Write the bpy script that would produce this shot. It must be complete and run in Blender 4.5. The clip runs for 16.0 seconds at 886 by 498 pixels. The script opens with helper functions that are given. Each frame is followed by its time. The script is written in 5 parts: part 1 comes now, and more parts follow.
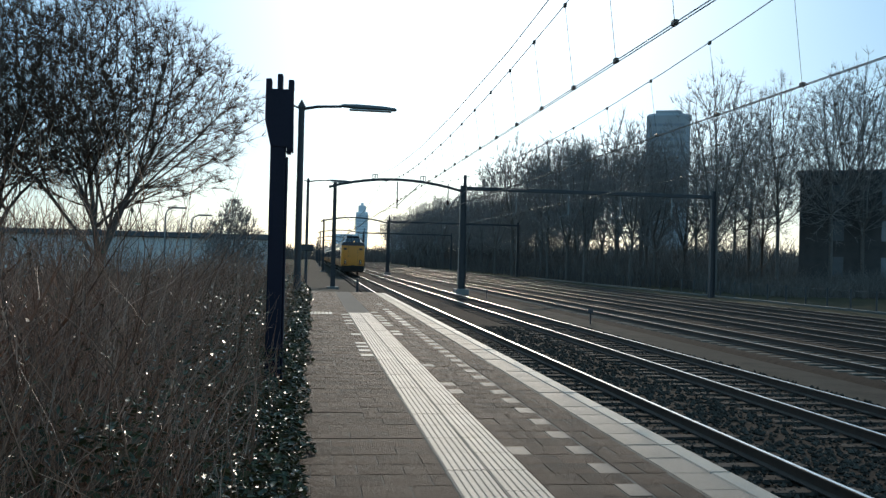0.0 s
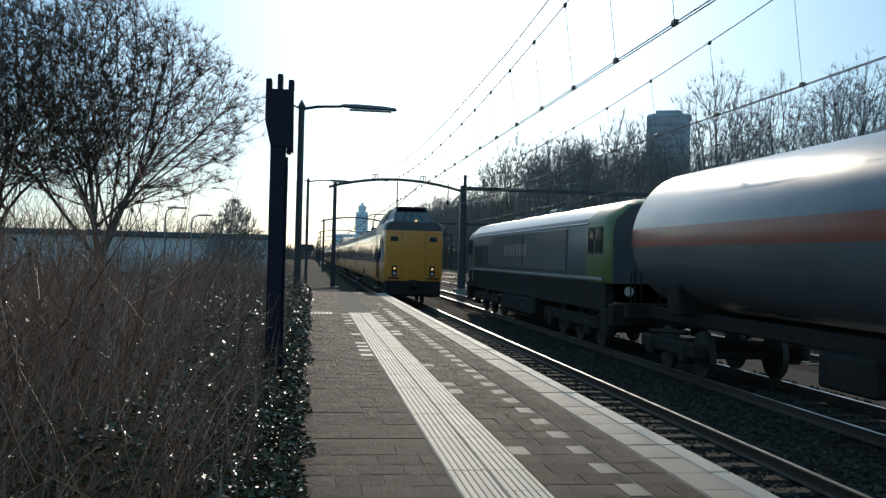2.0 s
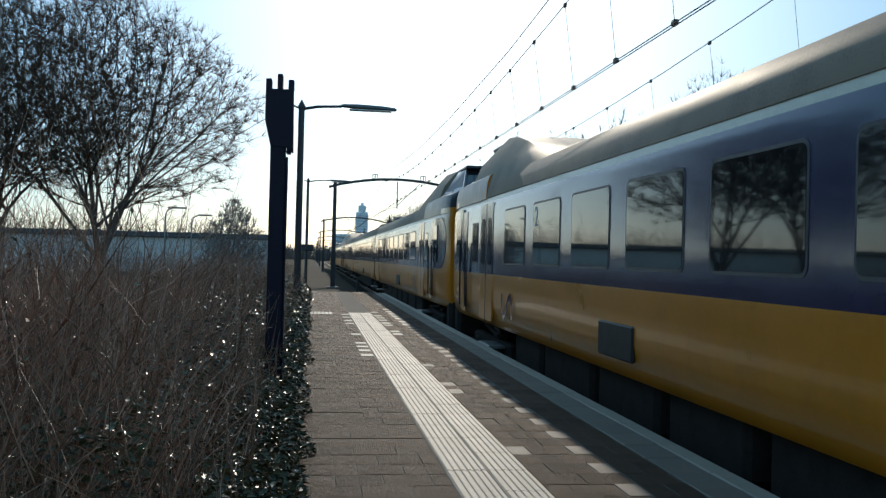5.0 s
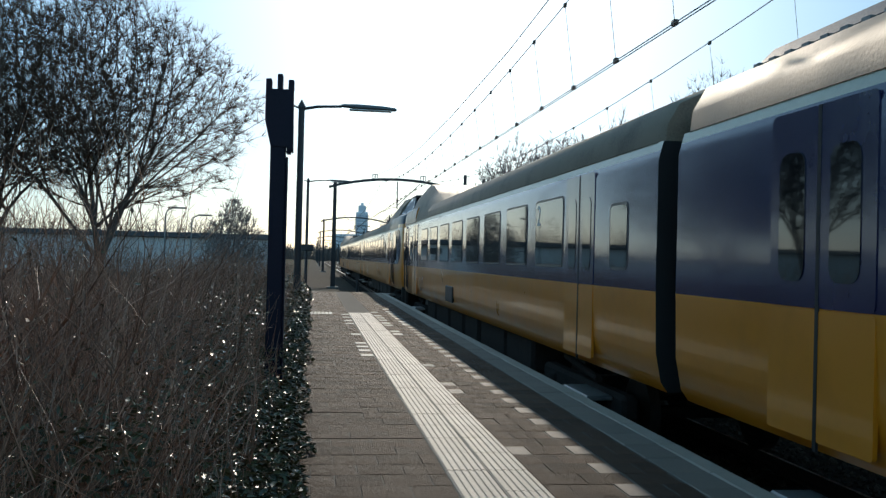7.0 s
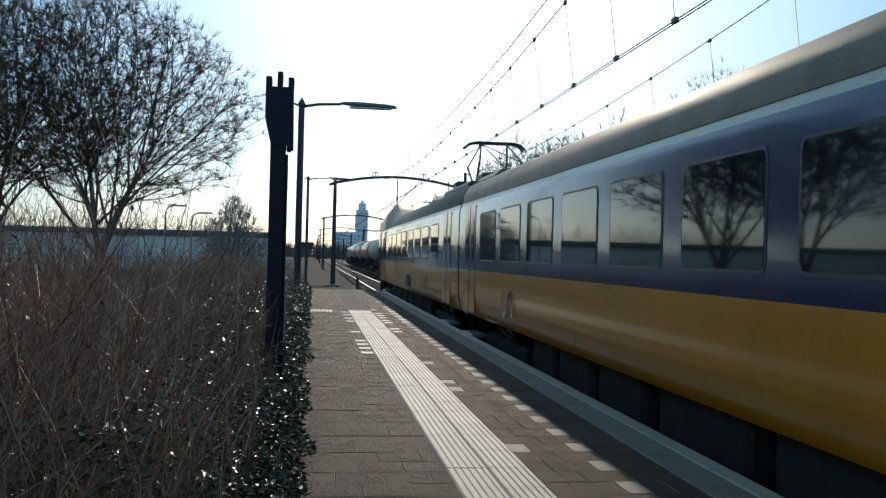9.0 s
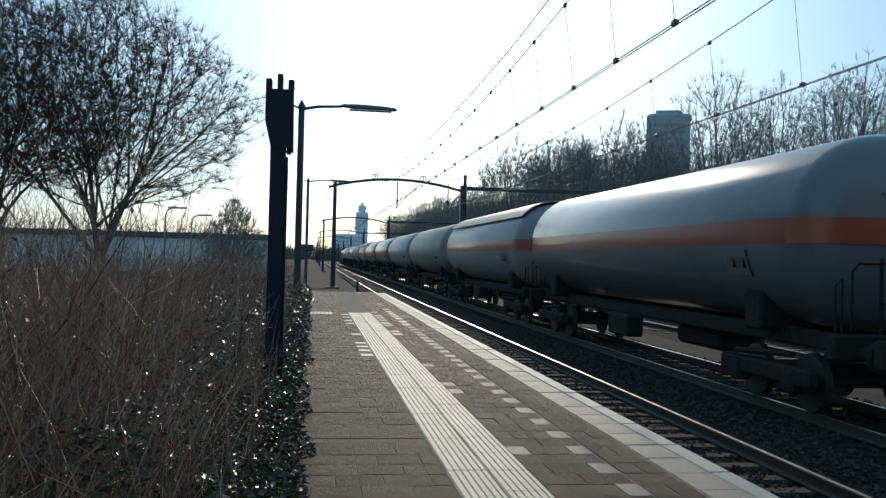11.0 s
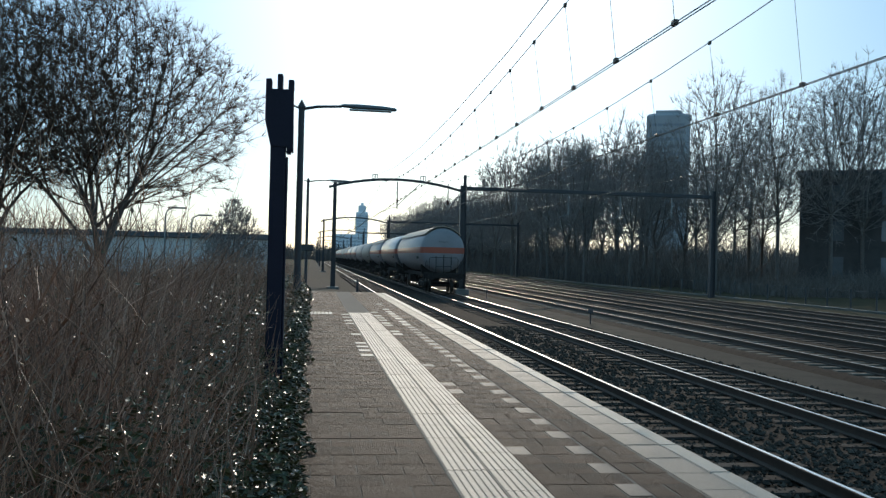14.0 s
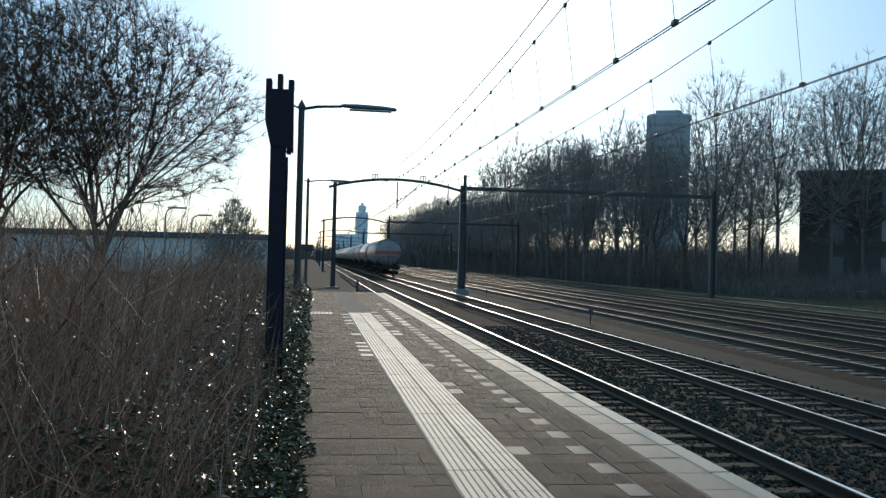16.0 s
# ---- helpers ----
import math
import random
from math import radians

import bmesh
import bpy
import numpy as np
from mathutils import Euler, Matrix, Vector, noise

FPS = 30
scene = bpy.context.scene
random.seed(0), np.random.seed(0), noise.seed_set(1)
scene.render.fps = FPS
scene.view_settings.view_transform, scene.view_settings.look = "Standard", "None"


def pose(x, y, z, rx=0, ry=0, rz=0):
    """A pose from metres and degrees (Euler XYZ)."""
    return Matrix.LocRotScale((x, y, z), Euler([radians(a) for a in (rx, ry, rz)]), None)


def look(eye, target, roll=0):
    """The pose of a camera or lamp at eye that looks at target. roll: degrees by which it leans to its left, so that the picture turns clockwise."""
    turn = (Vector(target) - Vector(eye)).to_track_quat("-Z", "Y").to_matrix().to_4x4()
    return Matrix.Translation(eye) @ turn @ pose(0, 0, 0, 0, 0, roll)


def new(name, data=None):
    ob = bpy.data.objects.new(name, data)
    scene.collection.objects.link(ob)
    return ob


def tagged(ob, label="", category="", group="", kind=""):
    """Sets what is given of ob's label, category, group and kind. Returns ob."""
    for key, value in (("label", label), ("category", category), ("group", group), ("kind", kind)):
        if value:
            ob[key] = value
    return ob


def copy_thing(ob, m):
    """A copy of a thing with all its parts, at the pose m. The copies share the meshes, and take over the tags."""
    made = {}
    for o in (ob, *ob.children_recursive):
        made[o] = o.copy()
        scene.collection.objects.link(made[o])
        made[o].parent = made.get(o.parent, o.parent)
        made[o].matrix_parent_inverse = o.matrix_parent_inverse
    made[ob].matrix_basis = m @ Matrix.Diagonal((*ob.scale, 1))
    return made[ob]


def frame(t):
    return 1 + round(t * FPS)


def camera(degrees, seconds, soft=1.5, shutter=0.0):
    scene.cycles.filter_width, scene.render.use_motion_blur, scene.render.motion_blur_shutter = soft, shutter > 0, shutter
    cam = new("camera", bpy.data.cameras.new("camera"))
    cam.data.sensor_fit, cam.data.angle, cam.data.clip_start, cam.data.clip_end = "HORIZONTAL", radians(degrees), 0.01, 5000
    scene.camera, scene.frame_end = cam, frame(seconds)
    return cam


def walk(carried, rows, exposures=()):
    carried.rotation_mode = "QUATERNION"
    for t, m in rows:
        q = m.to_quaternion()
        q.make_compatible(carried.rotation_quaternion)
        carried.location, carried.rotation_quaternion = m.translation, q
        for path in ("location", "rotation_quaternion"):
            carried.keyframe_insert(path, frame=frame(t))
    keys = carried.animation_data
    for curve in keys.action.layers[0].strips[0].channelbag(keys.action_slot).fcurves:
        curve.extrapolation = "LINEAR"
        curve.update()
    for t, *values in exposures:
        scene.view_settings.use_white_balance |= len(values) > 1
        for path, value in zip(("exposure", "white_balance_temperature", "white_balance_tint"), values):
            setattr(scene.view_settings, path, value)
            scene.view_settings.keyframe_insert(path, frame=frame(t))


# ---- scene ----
# camera: a tripod on the platform, with one slight nudge
EYE = Vector((0.0, 0.0, 1.5))
YAW, PITCH, ROLL = radians(7.86), radians(0.60), 1.44
ZR = -0.74          # rail head below the platform surface
T1, T2 = 4.735, 8.50
cam = camera(50.4, 16.0, soft=1.35)


def aim(dip=0.0):
    p = PITCH + radians(dip)
    way = Vector((math.sin(YAW) * math.cos(p), math.cos(YAW) * math.cos(p), math.sin(p)))
    return look(EYE, EYE + way, ROLL)


walk(cam, [(0.0, aim()), (8.7, aim()), (9.0, aim(-0.14)), (9.35, aim()), (16.0, aim())])

# sky and sun: low sun ahead, slightly to one side of the line
SUN_AZ, SUN_EL = radians(9.0), radians(22.0)
world = bpy.data.worlds.new("sky")
scene.world = world
world.use_nodes = True
wn, wl = world.node_tree.nodes, world.node_tree.links
sky = wn.new("ShaderNodeTexSky")
sky.sky_type, sky.sun_disc = "NISHITA", False
sky.sun_elevation, sky.sun_rotation = SUN_EL, SUN_AZ
sky.air_density, sky.dust_density, sky.ozone_density = 1.0, 0.4, 2.0
wn["Background"].inputs["Strength"].default_value = 0.055
haze = wn.new("ShaderNodeMix")          # thin high haze over the whole sky
haze.data_type, haze.blend_type = "RGBA", "ADD"
haze.inputs[0].default_value = 1.0
haze.inputs[7].default_value = (1.25, 3.8, 5.8, 1)
wl.new(sky.outputs[0], haze.inputs[6])
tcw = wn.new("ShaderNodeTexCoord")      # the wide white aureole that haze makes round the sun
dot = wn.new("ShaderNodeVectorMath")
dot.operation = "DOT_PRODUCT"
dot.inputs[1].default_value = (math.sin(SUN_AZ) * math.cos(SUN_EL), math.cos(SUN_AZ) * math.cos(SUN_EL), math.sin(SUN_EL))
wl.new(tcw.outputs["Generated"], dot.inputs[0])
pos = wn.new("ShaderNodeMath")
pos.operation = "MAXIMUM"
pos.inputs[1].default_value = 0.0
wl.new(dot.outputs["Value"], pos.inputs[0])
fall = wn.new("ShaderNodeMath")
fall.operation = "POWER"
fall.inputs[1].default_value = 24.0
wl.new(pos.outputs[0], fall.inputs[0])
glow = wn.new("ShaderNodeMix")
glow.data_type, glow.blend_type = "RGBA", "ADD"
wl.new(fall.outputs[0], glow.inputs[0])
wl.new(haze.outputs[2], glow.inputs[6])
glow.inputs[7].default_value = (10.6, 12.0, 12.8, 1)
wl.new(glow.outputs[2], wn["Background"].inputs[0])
sun = new("sun", bpy.data.lights.new("sun", "SUN"))
sun.data.energy, sun.data.angle, sun.data.color = 1.75, radians(0.6), (1.0, 0.87, 0.70)
sun.matrix_world = look((0, 0, 60), Vector((0, 0, 60)) - Vector((math.sin(SUN_AZ) * math.cos(SUN_EL), math.cos(SUN_AZ) * math.cos(SUN_EL), math.sin(SUN_EL))))
scene.view_settings.exposure = 0.2


# ---- materials ----
def material(name, color, rough=0.6, metal=0.0, vary=0.25, scale=6.0, bump=0.15, bscale=40.0, coat=0.0, random_obj=0.0, island=0.0, spec=0.5, emit=None, dirt=0.0, second=None):
    """A procedural surface: two scales of noise in colour, fine relief."""
    m = bpy.data.materials.new(name)
    m.use_nodes = True
    n, l = m.node_tree.nodes, m.node_tree.links
    b = n["Principled BSDF"]
    tc = n.new("ShaderNodeTexCoord")
    big = n.new("ShaderNodeTexNoise")
    big.inputs["Scale"].default_value, big.inputs["Detail"].default_value = scale, 5
    fine = n.new("ShaderNodeTexNoise")
    fine.inputs["Scale"].default_value, fine.inputs["Detail"].default_value = bscale, 4
    l.new(tc.outputs["Object"], big.inputs["Vector"])
    l.new(tc.outputs["Object"], fine.inputs["Vector"])
    add = n.new("ShaderNodeMath")
    add.operation = "MULTIPLY_ADD"
    l.new(fine.outputs[0], add.inputs[0])
    add.inputs[1].default_value = 0.5
    l.new(big.outputs[0], add.inputs[2])
    last = add.outputs[0]
    if random_obj:
        info = n.new("ShaderNodeObjectInfo")
        ma = n.new("ShaderNodeMath")
        ma.operation = "MULTIPLY_ADD"
        l.new(info.outputs["Random"], ma.inputs[0])
        ma.inputs[1].default_value = random_obj
        l.new(last, ma.inputs[2])
        last = ma.outputs[0]
    if island:
        geo = n.new("ShaderNodeNewGeometry")
        ma = n.new("ShaderNodeMath")
        ma.operation = "MULTIPLY_ADD"
        l.new(geo.outputs["Random Per Island"], ma.inputs[0])
        ma.inputs[1].default_value = island
        l.new(last, ma.inputs[2])
        last = ma.outputs[0]
    hi = 1.0 + random_obj + island
    ramp = n.new("ShaderNodeValToRGB")
    e = ramp.color_ramp.elements
    c2 = second or tuple(min(1.0, c * (1 + vary)) for c in color)
    e[0].position, e[0].color = 0.40, (*[c * (1 - vary) for c in color], 1)
    e[1].position, e[1].color = min(1.0, 0.62 + 0.45 * (hi - 0.6)), (*c2, 1)
    if random_obj or island:
        sc = n.new("ShaderNodeMath")
        sc.operation = "DIVIDE"
        l.new(last, sc.inputs[0])
        sc.inputs[1].default_value = hi
        last = sc.outputs[0]
        e[1].position = 0.95
    l.new(last, ramp.inputs[0])
    l.new(ramp.outputs[0], b.inputs["Base Color"])
    rr = n.new("ShaderNodeMapRange")
    l.new(big.outputs[0], rr.inputs[0])
    rr.inputs[3].default_value, rr.inputs[4].default_value = max(0.02, rough - 0.12 * min(1, rough * 3)), min(1.0, rough + 0.12 * min(1, rough * 3))
    l.new(rr.outputs[0], b.inputs["Roughness"])
    b.inputs["Metallic"].default_value = metal
    b.inputs["Specular IOR Level"].default_value = spec
    b.inputs["Coat Weight"].default_value = coat
    b.inputs["Coat Roughness"].default_value = 0.06
    if bump:
        bp = n.new("ShaderNodeBump")
        bp.inputs["Strength"].default_value, bp.inputs["Distance"].default_value = bump, 0.02
        l.new(fine.outputs[0], bp.inputs["Height"])
        l.new(bp.outputs[0], b.inputs["Normal"])
    if emit:
        b.inputs["Emission Color"].default_value = (*emit[:3], 1)
        b.inputs["Emission Strength"].default_value = emit[3]
    return m


PAVER = material("concrete_paver", (0.080, 0.047, 0.031), 0.72, vary=0.42, scale=2.2, bump=0.9, bscale=190, random_obj=0.5, second=(0.128, 0.078, 0.052), spec=0.15)
PAVER_LIGHT = material("pale_paver", (0.11, 0.086, 0.068), 0.65, vary=0.3, scale=4, bump=0.4, bscale=160, random_obj=0.3)
PAVER_FAR = material("concrete_paver_mass", (0.080, 0.047, 0.031), 0.72, vary=0.42, scale=2.2, bump=0.9, bscale=190, island=0.5, second=(0.128, 0.078, 0.052), spec=0.15)
TACTILE = material("ribbed_white_tile", (0.23, 0.203, 0.168), 0.6, vary=0.22, scale=5, bump=0.3, bscale=120, random_obj=0.25)
EDGE_GREY = material("edge_concrete", (0.15, 0.13, 0.105), 0.65, vary=0.2, scale=3, bump=0.4, bscale=120, random_obj=0.25)
EDGE_WHITE = material("edge_white_paint", (0.30, 0.265, 0.215), 0.6, vary=0.15, scale=4, bump=0.3, bscale=120, random_obj=0.2)
SAND = material("joint_sand", (0.07, 0.06, 0.05), 0.95, vary=0.3, scale=8)
CONCRETE = material("platform_wall_concrete", (0.22, 0.20, 0.18), 0.8, vary=0.3, scale=2, bump=0.4)
BALLAST = material("ballast_bed", (0.029, 0.021, 0.016), 0.95, vary=0.5, scale=5, bump=1.0, bscale=22, second=(0.048, 0.035, 0.027), spec=0.05)
STONE = material("ballast_stone", (0.045, 0.035, 0.028), 0.85, vary=0.4, scale=30, bump=0.4, island=0.7, second=(0.13, 0.102, 0.08), spec=0.1)
SLEEPER = material("sleeper_concrete", (0.042, 0.034, 0.029), 0.9, vary=0.3, scale=5, random_obj=0.5, bump=0.4, spec=0.15)
SLEEPER_PALE = material("pale_sleeper_concrete", (0.15, 0.128, 0.105), 0.85, vary=0.3, scale=5, random_obj=0.5, bump=0.4, spec=0.15)
SLEEPER_WOOD = material("sleeper_oak", (0.036, 0.029, 0.024), 0.9, vary=0.35, scale=5, random_obj=0.5, bump=0.5)
RAIL_TOP = material("polished_rail_steel", (0.75, 0.73, 0.70), 0.33, metal=1.0, vary=0.08, scale=3, bump=0.02)
RAIL_DULL = material("dull_rail_steel", (0.30, 0.265, 0.235), 0.42, metal=1.0, vary=0.15, scale=3, bump=0.02)
RAIL_SIDE = material("rusty_rail_steel", (0.075, 0.045, 0.032), 0.75, vary=0.35, scale=8, bump=0.3)
SOIL = material("verge_soil", (0.045, 0.037, 0.030), 0.95, vary=0.35, scale=1.2, bump=0.6, bscale=12, second=(0.068, 0.057, 0.045), spec=0.05)
GRASS = material("dry_grass_ground", (0.038, 0.036, 0.02), 0.95, vary=0.4, scale=0.5, bump=0.7, bscale=10, second=(0.07, 0.058, 0.034), spec=0.05)
STEEL_DARK = material("dark_weathered_steel", (0.045, 0.042, 0.045), 0.5, vary=0.25, scale=4, bump=0.15)
GALV = material("galvanised_steel", (0.22, 0.22, 0.215), 0.45, metal=0.6, vary=0.2, scale=6, bump=0.1)
NAVY = material("navy_sign_paint", (0.013, 0.012, 0.024), 0.6, vary=0.25, scale=3, bump=0.05, spec=0.25)
LAMP_GREY = material("lamp_housing_grey", (0.12, 0.12, 0.12), 0.4, vary=0.2)
LAMP_LENS = material("lamp_lens_clear", (0.75, 0.75, 0.72), 0.15, vary=0.05, bump=0)
COPPER = material("contact_wire_copper", (0.10, 0.075, 0.06), 0.45, metal=0.7, vary=0.2)
CERAMIC = material("brown_insulator", (0.10, 0.05, 0.035), 0.25, vary=0.2)
BARK = material("grey_brown_bark", (0.12, 0.098, 0.085), 0.9, vary=0.35, scale=5, bump=0.8, bscale=30)
TWIG = material("twig_bark", (0.085, 0.053, 0.038), 0.9, vary=0.4, scale=3, bump=0, island=0.6, second=(0.17, 0.105, 0.073), spec=0.2)
UNDERBRUSH = material("underbrush_twig", (0.13, 0.105, 0.09), 0.9, vary=0.4, scale=3, bump=0, island=0.6, second=(0.26, 0.21, 0.18))
# paler copy of the twig bark: distance haze is mixed into the colour
TWIG_HAZED = material("far_twig_bark", (0.19, 0.165, 0.152), 0.9, vary=0.3, scale=2, bump=0, island=0.5, second=(0.35, 0.305, 0.28))
HEDGE_TWIG = material("hedge_twig", (0.27, 0.138, 0.09), 0.55, vary=0.5, scale=2, bump=0, spec=0.3, island=0.9, second=(0.62, 0.335, 0.215))
LEAF = material("glossy_evergreen_leaf", (0.055, 0.052, 0.018), 0.3, vary=0.45, scale=3, bump=0, spec=0.4, island=0.8, second=(0.14, 0.125, 0.05))
DRYLEAF = material("withered_leaf", (0.17, 0.10, 0.045), 0.6, vary=0.4, scale=3, bump=0, island=0.9)
IC_YELLOW = material("yellow_coach_paint", (0.66, 0.225, 0.010), 0.32, vary=0.10, scale=1.2, bump=0.03, bscale=6, coat=0.6)
IC_BLUE = material("blue_coach_paint", (0.02, 0.023, 0.075), 0.18, vary=0.15, scale=1.2, bump=0.02, bscale=5, coat=0.4)
WINDOW_FRAME = material("dull_window_frame", (0.07, 0.07, 0.08), 0.4, vary=0.15, bump=0.03)
IC_STRIPE = material("pale_cantrail_paint", (0.62, 0.56, 0.42), 0.4, vary=0.12, scale=2, bump=0.03, coat=0.4)
IC_ROOF = material("grimy_coach_roof", (0.20, 0.145, 0.105), 0.58, vary=0.3, scale=1.5, bump=0.1, second=(0.31, 0.23, 0.165), spec=0.28)
IC_DARK = material("dark_blue_grey_cab_paint", (0.022, 0.022, 0.034), 0.4, vary=0.2, scale=2, bump=0.03, coat=0.15)
GLASS = material("tinted_window_glass", (0.012, 0.013, 0.015), 0.03, vary=0.1, bump=0, spec=0.7, coat=0.3)
RUBBER = material("black_rubber_seal", (0.016, 0.016, 0.017), 0.6, vary=0.2, bump=0.05)
UNDER = material("grimy_underframe", (0.034, 0.028, 0.025), 0.9, vary=0.35, scale=4, bump=0.3, spec=0.1)
WHEEL = material("worn_wheel_steel", (0.045, 0.036, 0.03), 0.6, metal=0.3, vary=0.3)
HEADLIGHT = material("warm_headlight", (0.5, 0.4, 0.2), 0.2, bump=0, emit=(1.0, 0.55, 0.16, 0.75))
LENS_OFF = material("clear_lamp_glass", (0.5, 0.45, 0.4), 0.1, bump=0, vary=0.1)
WHITE_PAINT = material("white_lettering", (0.78, 0.78, 0.76), 0.45, vary=0.06, bump=0)
TANK_GREY = material("silver_grey_tank_paint", (0.115, 0.115, 0.13), 0.34, vary=0.2, scale=0.9, bump=0.03, coat=0.3, second=(0.16, 0.16, 0.172))
TANK_WHITE = material("off_white_tank_paint", (0.25, 0.222, 0.225), 0.5, vary=0.2, scale=0.7, bump=0.04, coat=0.12)
# warm sunlight on top of the tanks is put into this shield colour
SHIELD = material("cream_sun_shield_paint", (0.40, 0.305, 0.225), 0.5, vary=0.18, scale=1.0, bump=0.04)
TANK_TAN = material("dirty_beige_tank_paint", (0.22, 0.19, 0.165), 0.5, vary=0.25, scale=0.8, bump=0.05)
TANK_BAND = material("orange_gas_band", (0.34, 0.062, 0.03), 0.45, vary=0.2, scale=1.2, bump=0.03, coat=0.2)
LOCO_GREY = material("grey_loco_paint", (0.075, 0.077, 0.085), 0.5, vary=0.2, scale=1.0, bump=0.05, coat=0.08, spec=0.3)
LOCO_ROOF = material("grimy_loco_roof", (0.26, 0.245, 0.22), 0.35, vary=0.3, scale=1.5, bump=0.1, coat=0.3)
LOCO_GREEN = material("lime_green_loco_paint", (0.10, 0.135, 0.03), 0.45, vary=0.15, scale=1.0, bump=0.02, coat=0.15, spec=0.3)
LOCO_DARK = material("dark_grey_loco_paint", (0.10, 0.10, 0.105), 0.4, vary=0.2, scale=1.5, bump=0.03)
# tower wall lightened: distance haze is put into its colour
TOWER_WALL = material("hazy_tower_cladding", (0.40, 0.39, 0.40), 0.6, vary=0.1, scale=0.1, bump=0)
# the farthest blocks: stronger haze painted into both pale colours
HAZE_PALED_WALL = material("pale_hazy_cladding", (0.84, 0.87, 0.90), 0.7, vary=0.04, scale=0.1, bump=0)
HAZE_PALED_GLASS = material("pale_hazy_glazing", (0.52, 0.58, 0.64), 0.4, vary=0.05, scale=0.2, bump=0)
TOWER_GLASS = material("tower_glazing", (0.16, 0.18, 0.21), 0.2, vary=0.15, scale=0.2, bump=0)
TOWER_BAY = material("grey_tower_glazing", (0.27, 0.28, 0.31), 0.35, vary=0.15, scale=0.2, bump=0)
PALE_WALL = material("pale_render_wall", (0.74, 0.70, 0.67), 0.7, vary=0.1, scale=0.3, bump=0.05)
FLAT_ROOF = material("bitumen_roof_edge", (0.10, 0.10, 0.105), 0.8, vary=0.2, scale=0.4, bump=0.1)
BRICK_DARK = material("dark_brick_wall", (0.075, 0.065, 0.06), 0.85, vary=0.25, scale=1.0, bump=0.2)


# ---- mesh building ----
class Shape:
    """Collects vertices and faces of one mesh."""

    def __init__(self):
        self.v, self.f, self.m = [], [], []

    def add(self, verts, faces, mat=0):
        k = len(self.v)
        self.v += [tuple(p) for p in verts]
        self.f += [tuple(i + k for i in fc) for fc in faces]
        self.m += [mat] * len(faces)
        return self

    def box(self, x0, y0, z0, x1, y1, z1, e=0.0, mat=0, turn=None):
        c = Vector(((x0 + x1) / 2, (y0 + y1) / 2, (z0 + z1) / 2))
        h = (abs(x1 - x0) / 2, abs(y1 - y0) / 2, abs(z1 - z0) / 2)
        if e <= 0:
            vs = [Vector((sx * h[0], sy * h[1], sz * h[2])) for sx in (-1, 1) for sy in (-1, 1) for sz in (-1, 1)]
            fs = [(0, 1, 3, 2), (4, 6, 7, 5), (0, 4, 5, 1), (2, 3, 7, 6), (0, 2, 6, 4), (1, 5, 7, 3)]
        else:
            e = min(e, 0.45 * min(h) * 2)
            key, vs = {}, []
            for sx in (-1, 1):
                for sy in (-1, 1):
                    for sz in (-1, 1):
                        for a in range(3):
                            s = (sx, sy, sz)
                            vs.append(Vector([s[i] * (h[i] if i == a else h[i] - e) for i in range(3)]))
                            key[(s, a)] = len(vs) - 1
            fs = []
            for a in range(3):
                o1, o2 = (a + 1) % 3, (a + 2) % 3
                for s in (-1, 1):
                    q = []
                    for p, r in ((-1, -1), (1, -1), (1, 1), (-1, 1)):
                        t = [0, 0, 0]
                        t[a], t[o1], t[o2] = s, p, r
                        q.append(key[(tuple(t), a)])
                    fs.append(q if s > 0 else q[::-1])
                    for r in (-1, 1):
                        ta, tb = [0, 0, 0], [0, 0, 0]
                        ta[a], ta[o1], ta[o2] = s, r, -1
                        tb[a], tb[o1], tb[o2] = s, r, 1
                        q = [key[(tuple(ta), a)], key[(tuple(ta), o1)], key[(tuple(tb), o1)], key[(tuple(tb), a)]]
                        n = (vs[q[1]] - vs[q[0]]).cross(vs[q[2]] - vs[q[0]])
                        fs.append(q if n.dot(sum((vs[i] for i in q), Vector())) > 0 else q[::-1])
            for sx in (-1, 1):
                for sy in (-1, 1):
                    for sz in (-1, 1):
                        q = [key[((sx, sy, sz), a)] for a in range(3)]
                        fs.append(q if sx * sy * sz > 0 else q[::-1])
        if turn is not None:
            vs = [turn @ p for p in vs]
        return self.add([p + c for p in vs], fs, mat)

    def tube(self, pts, radii, n=8, caps=True, mat=0):
        """A round bar through points, with a radius at each."""
        pts = [Vector(p) for p in pts]
        if not hasattr(radii, "__len__"):
            radii = [radii] * len(pts)
        vs, fs = [], []
        side = None
        for i, p in enumerate(pts):
            d = (pts[min(i + 1, len(pts) - 1)] - pts[max(i - 1, 0)]).normalized()
            if side is None:
                side = d.cross(Vector((0, 0, 1)) if abs(d.z) < 0.9 else Vector((1, 0, 0))).normalized()
            side = (side - d * side.dot(d)).normalized()
            up = d.cross(side)
            vs += [p + (side * math.cos(2 * math.pi * k / n) + up * math.sin(2 * math.pi * k / n)) * radii[i] for k in range(n)]
        for i in range(len(pts) - 1):
            for k in range(n):
                a, b = i * n + k, i * n + (k + 1) % n
                fs.append((a, b, b + n, a + n))
        if caps:
            fs.append(tuple(range(n))[::-1])
            fs.append(tuple(range((len(pts) - 1) * n, len(pts) * n)))
        return self.add(vs, fs, mat)

    def loft(self, rings, closed=True, caps=True, mats=None):
        """Skins rings of equal point count; mats: a material number per strip."""
        n = len(rings[0])
        vs = [p for r in rings for p in r]
        k = len(self.v)
        self.v += [tuple(p) for p in vs]
        for i in range(len(rings) - 1):
            for j in range(n if closed else n - 1):
                a, b = i * n + j, i * n + (j + 1) % n
                self.f.append((k + a, k + b, k + b + n, k + a + n))
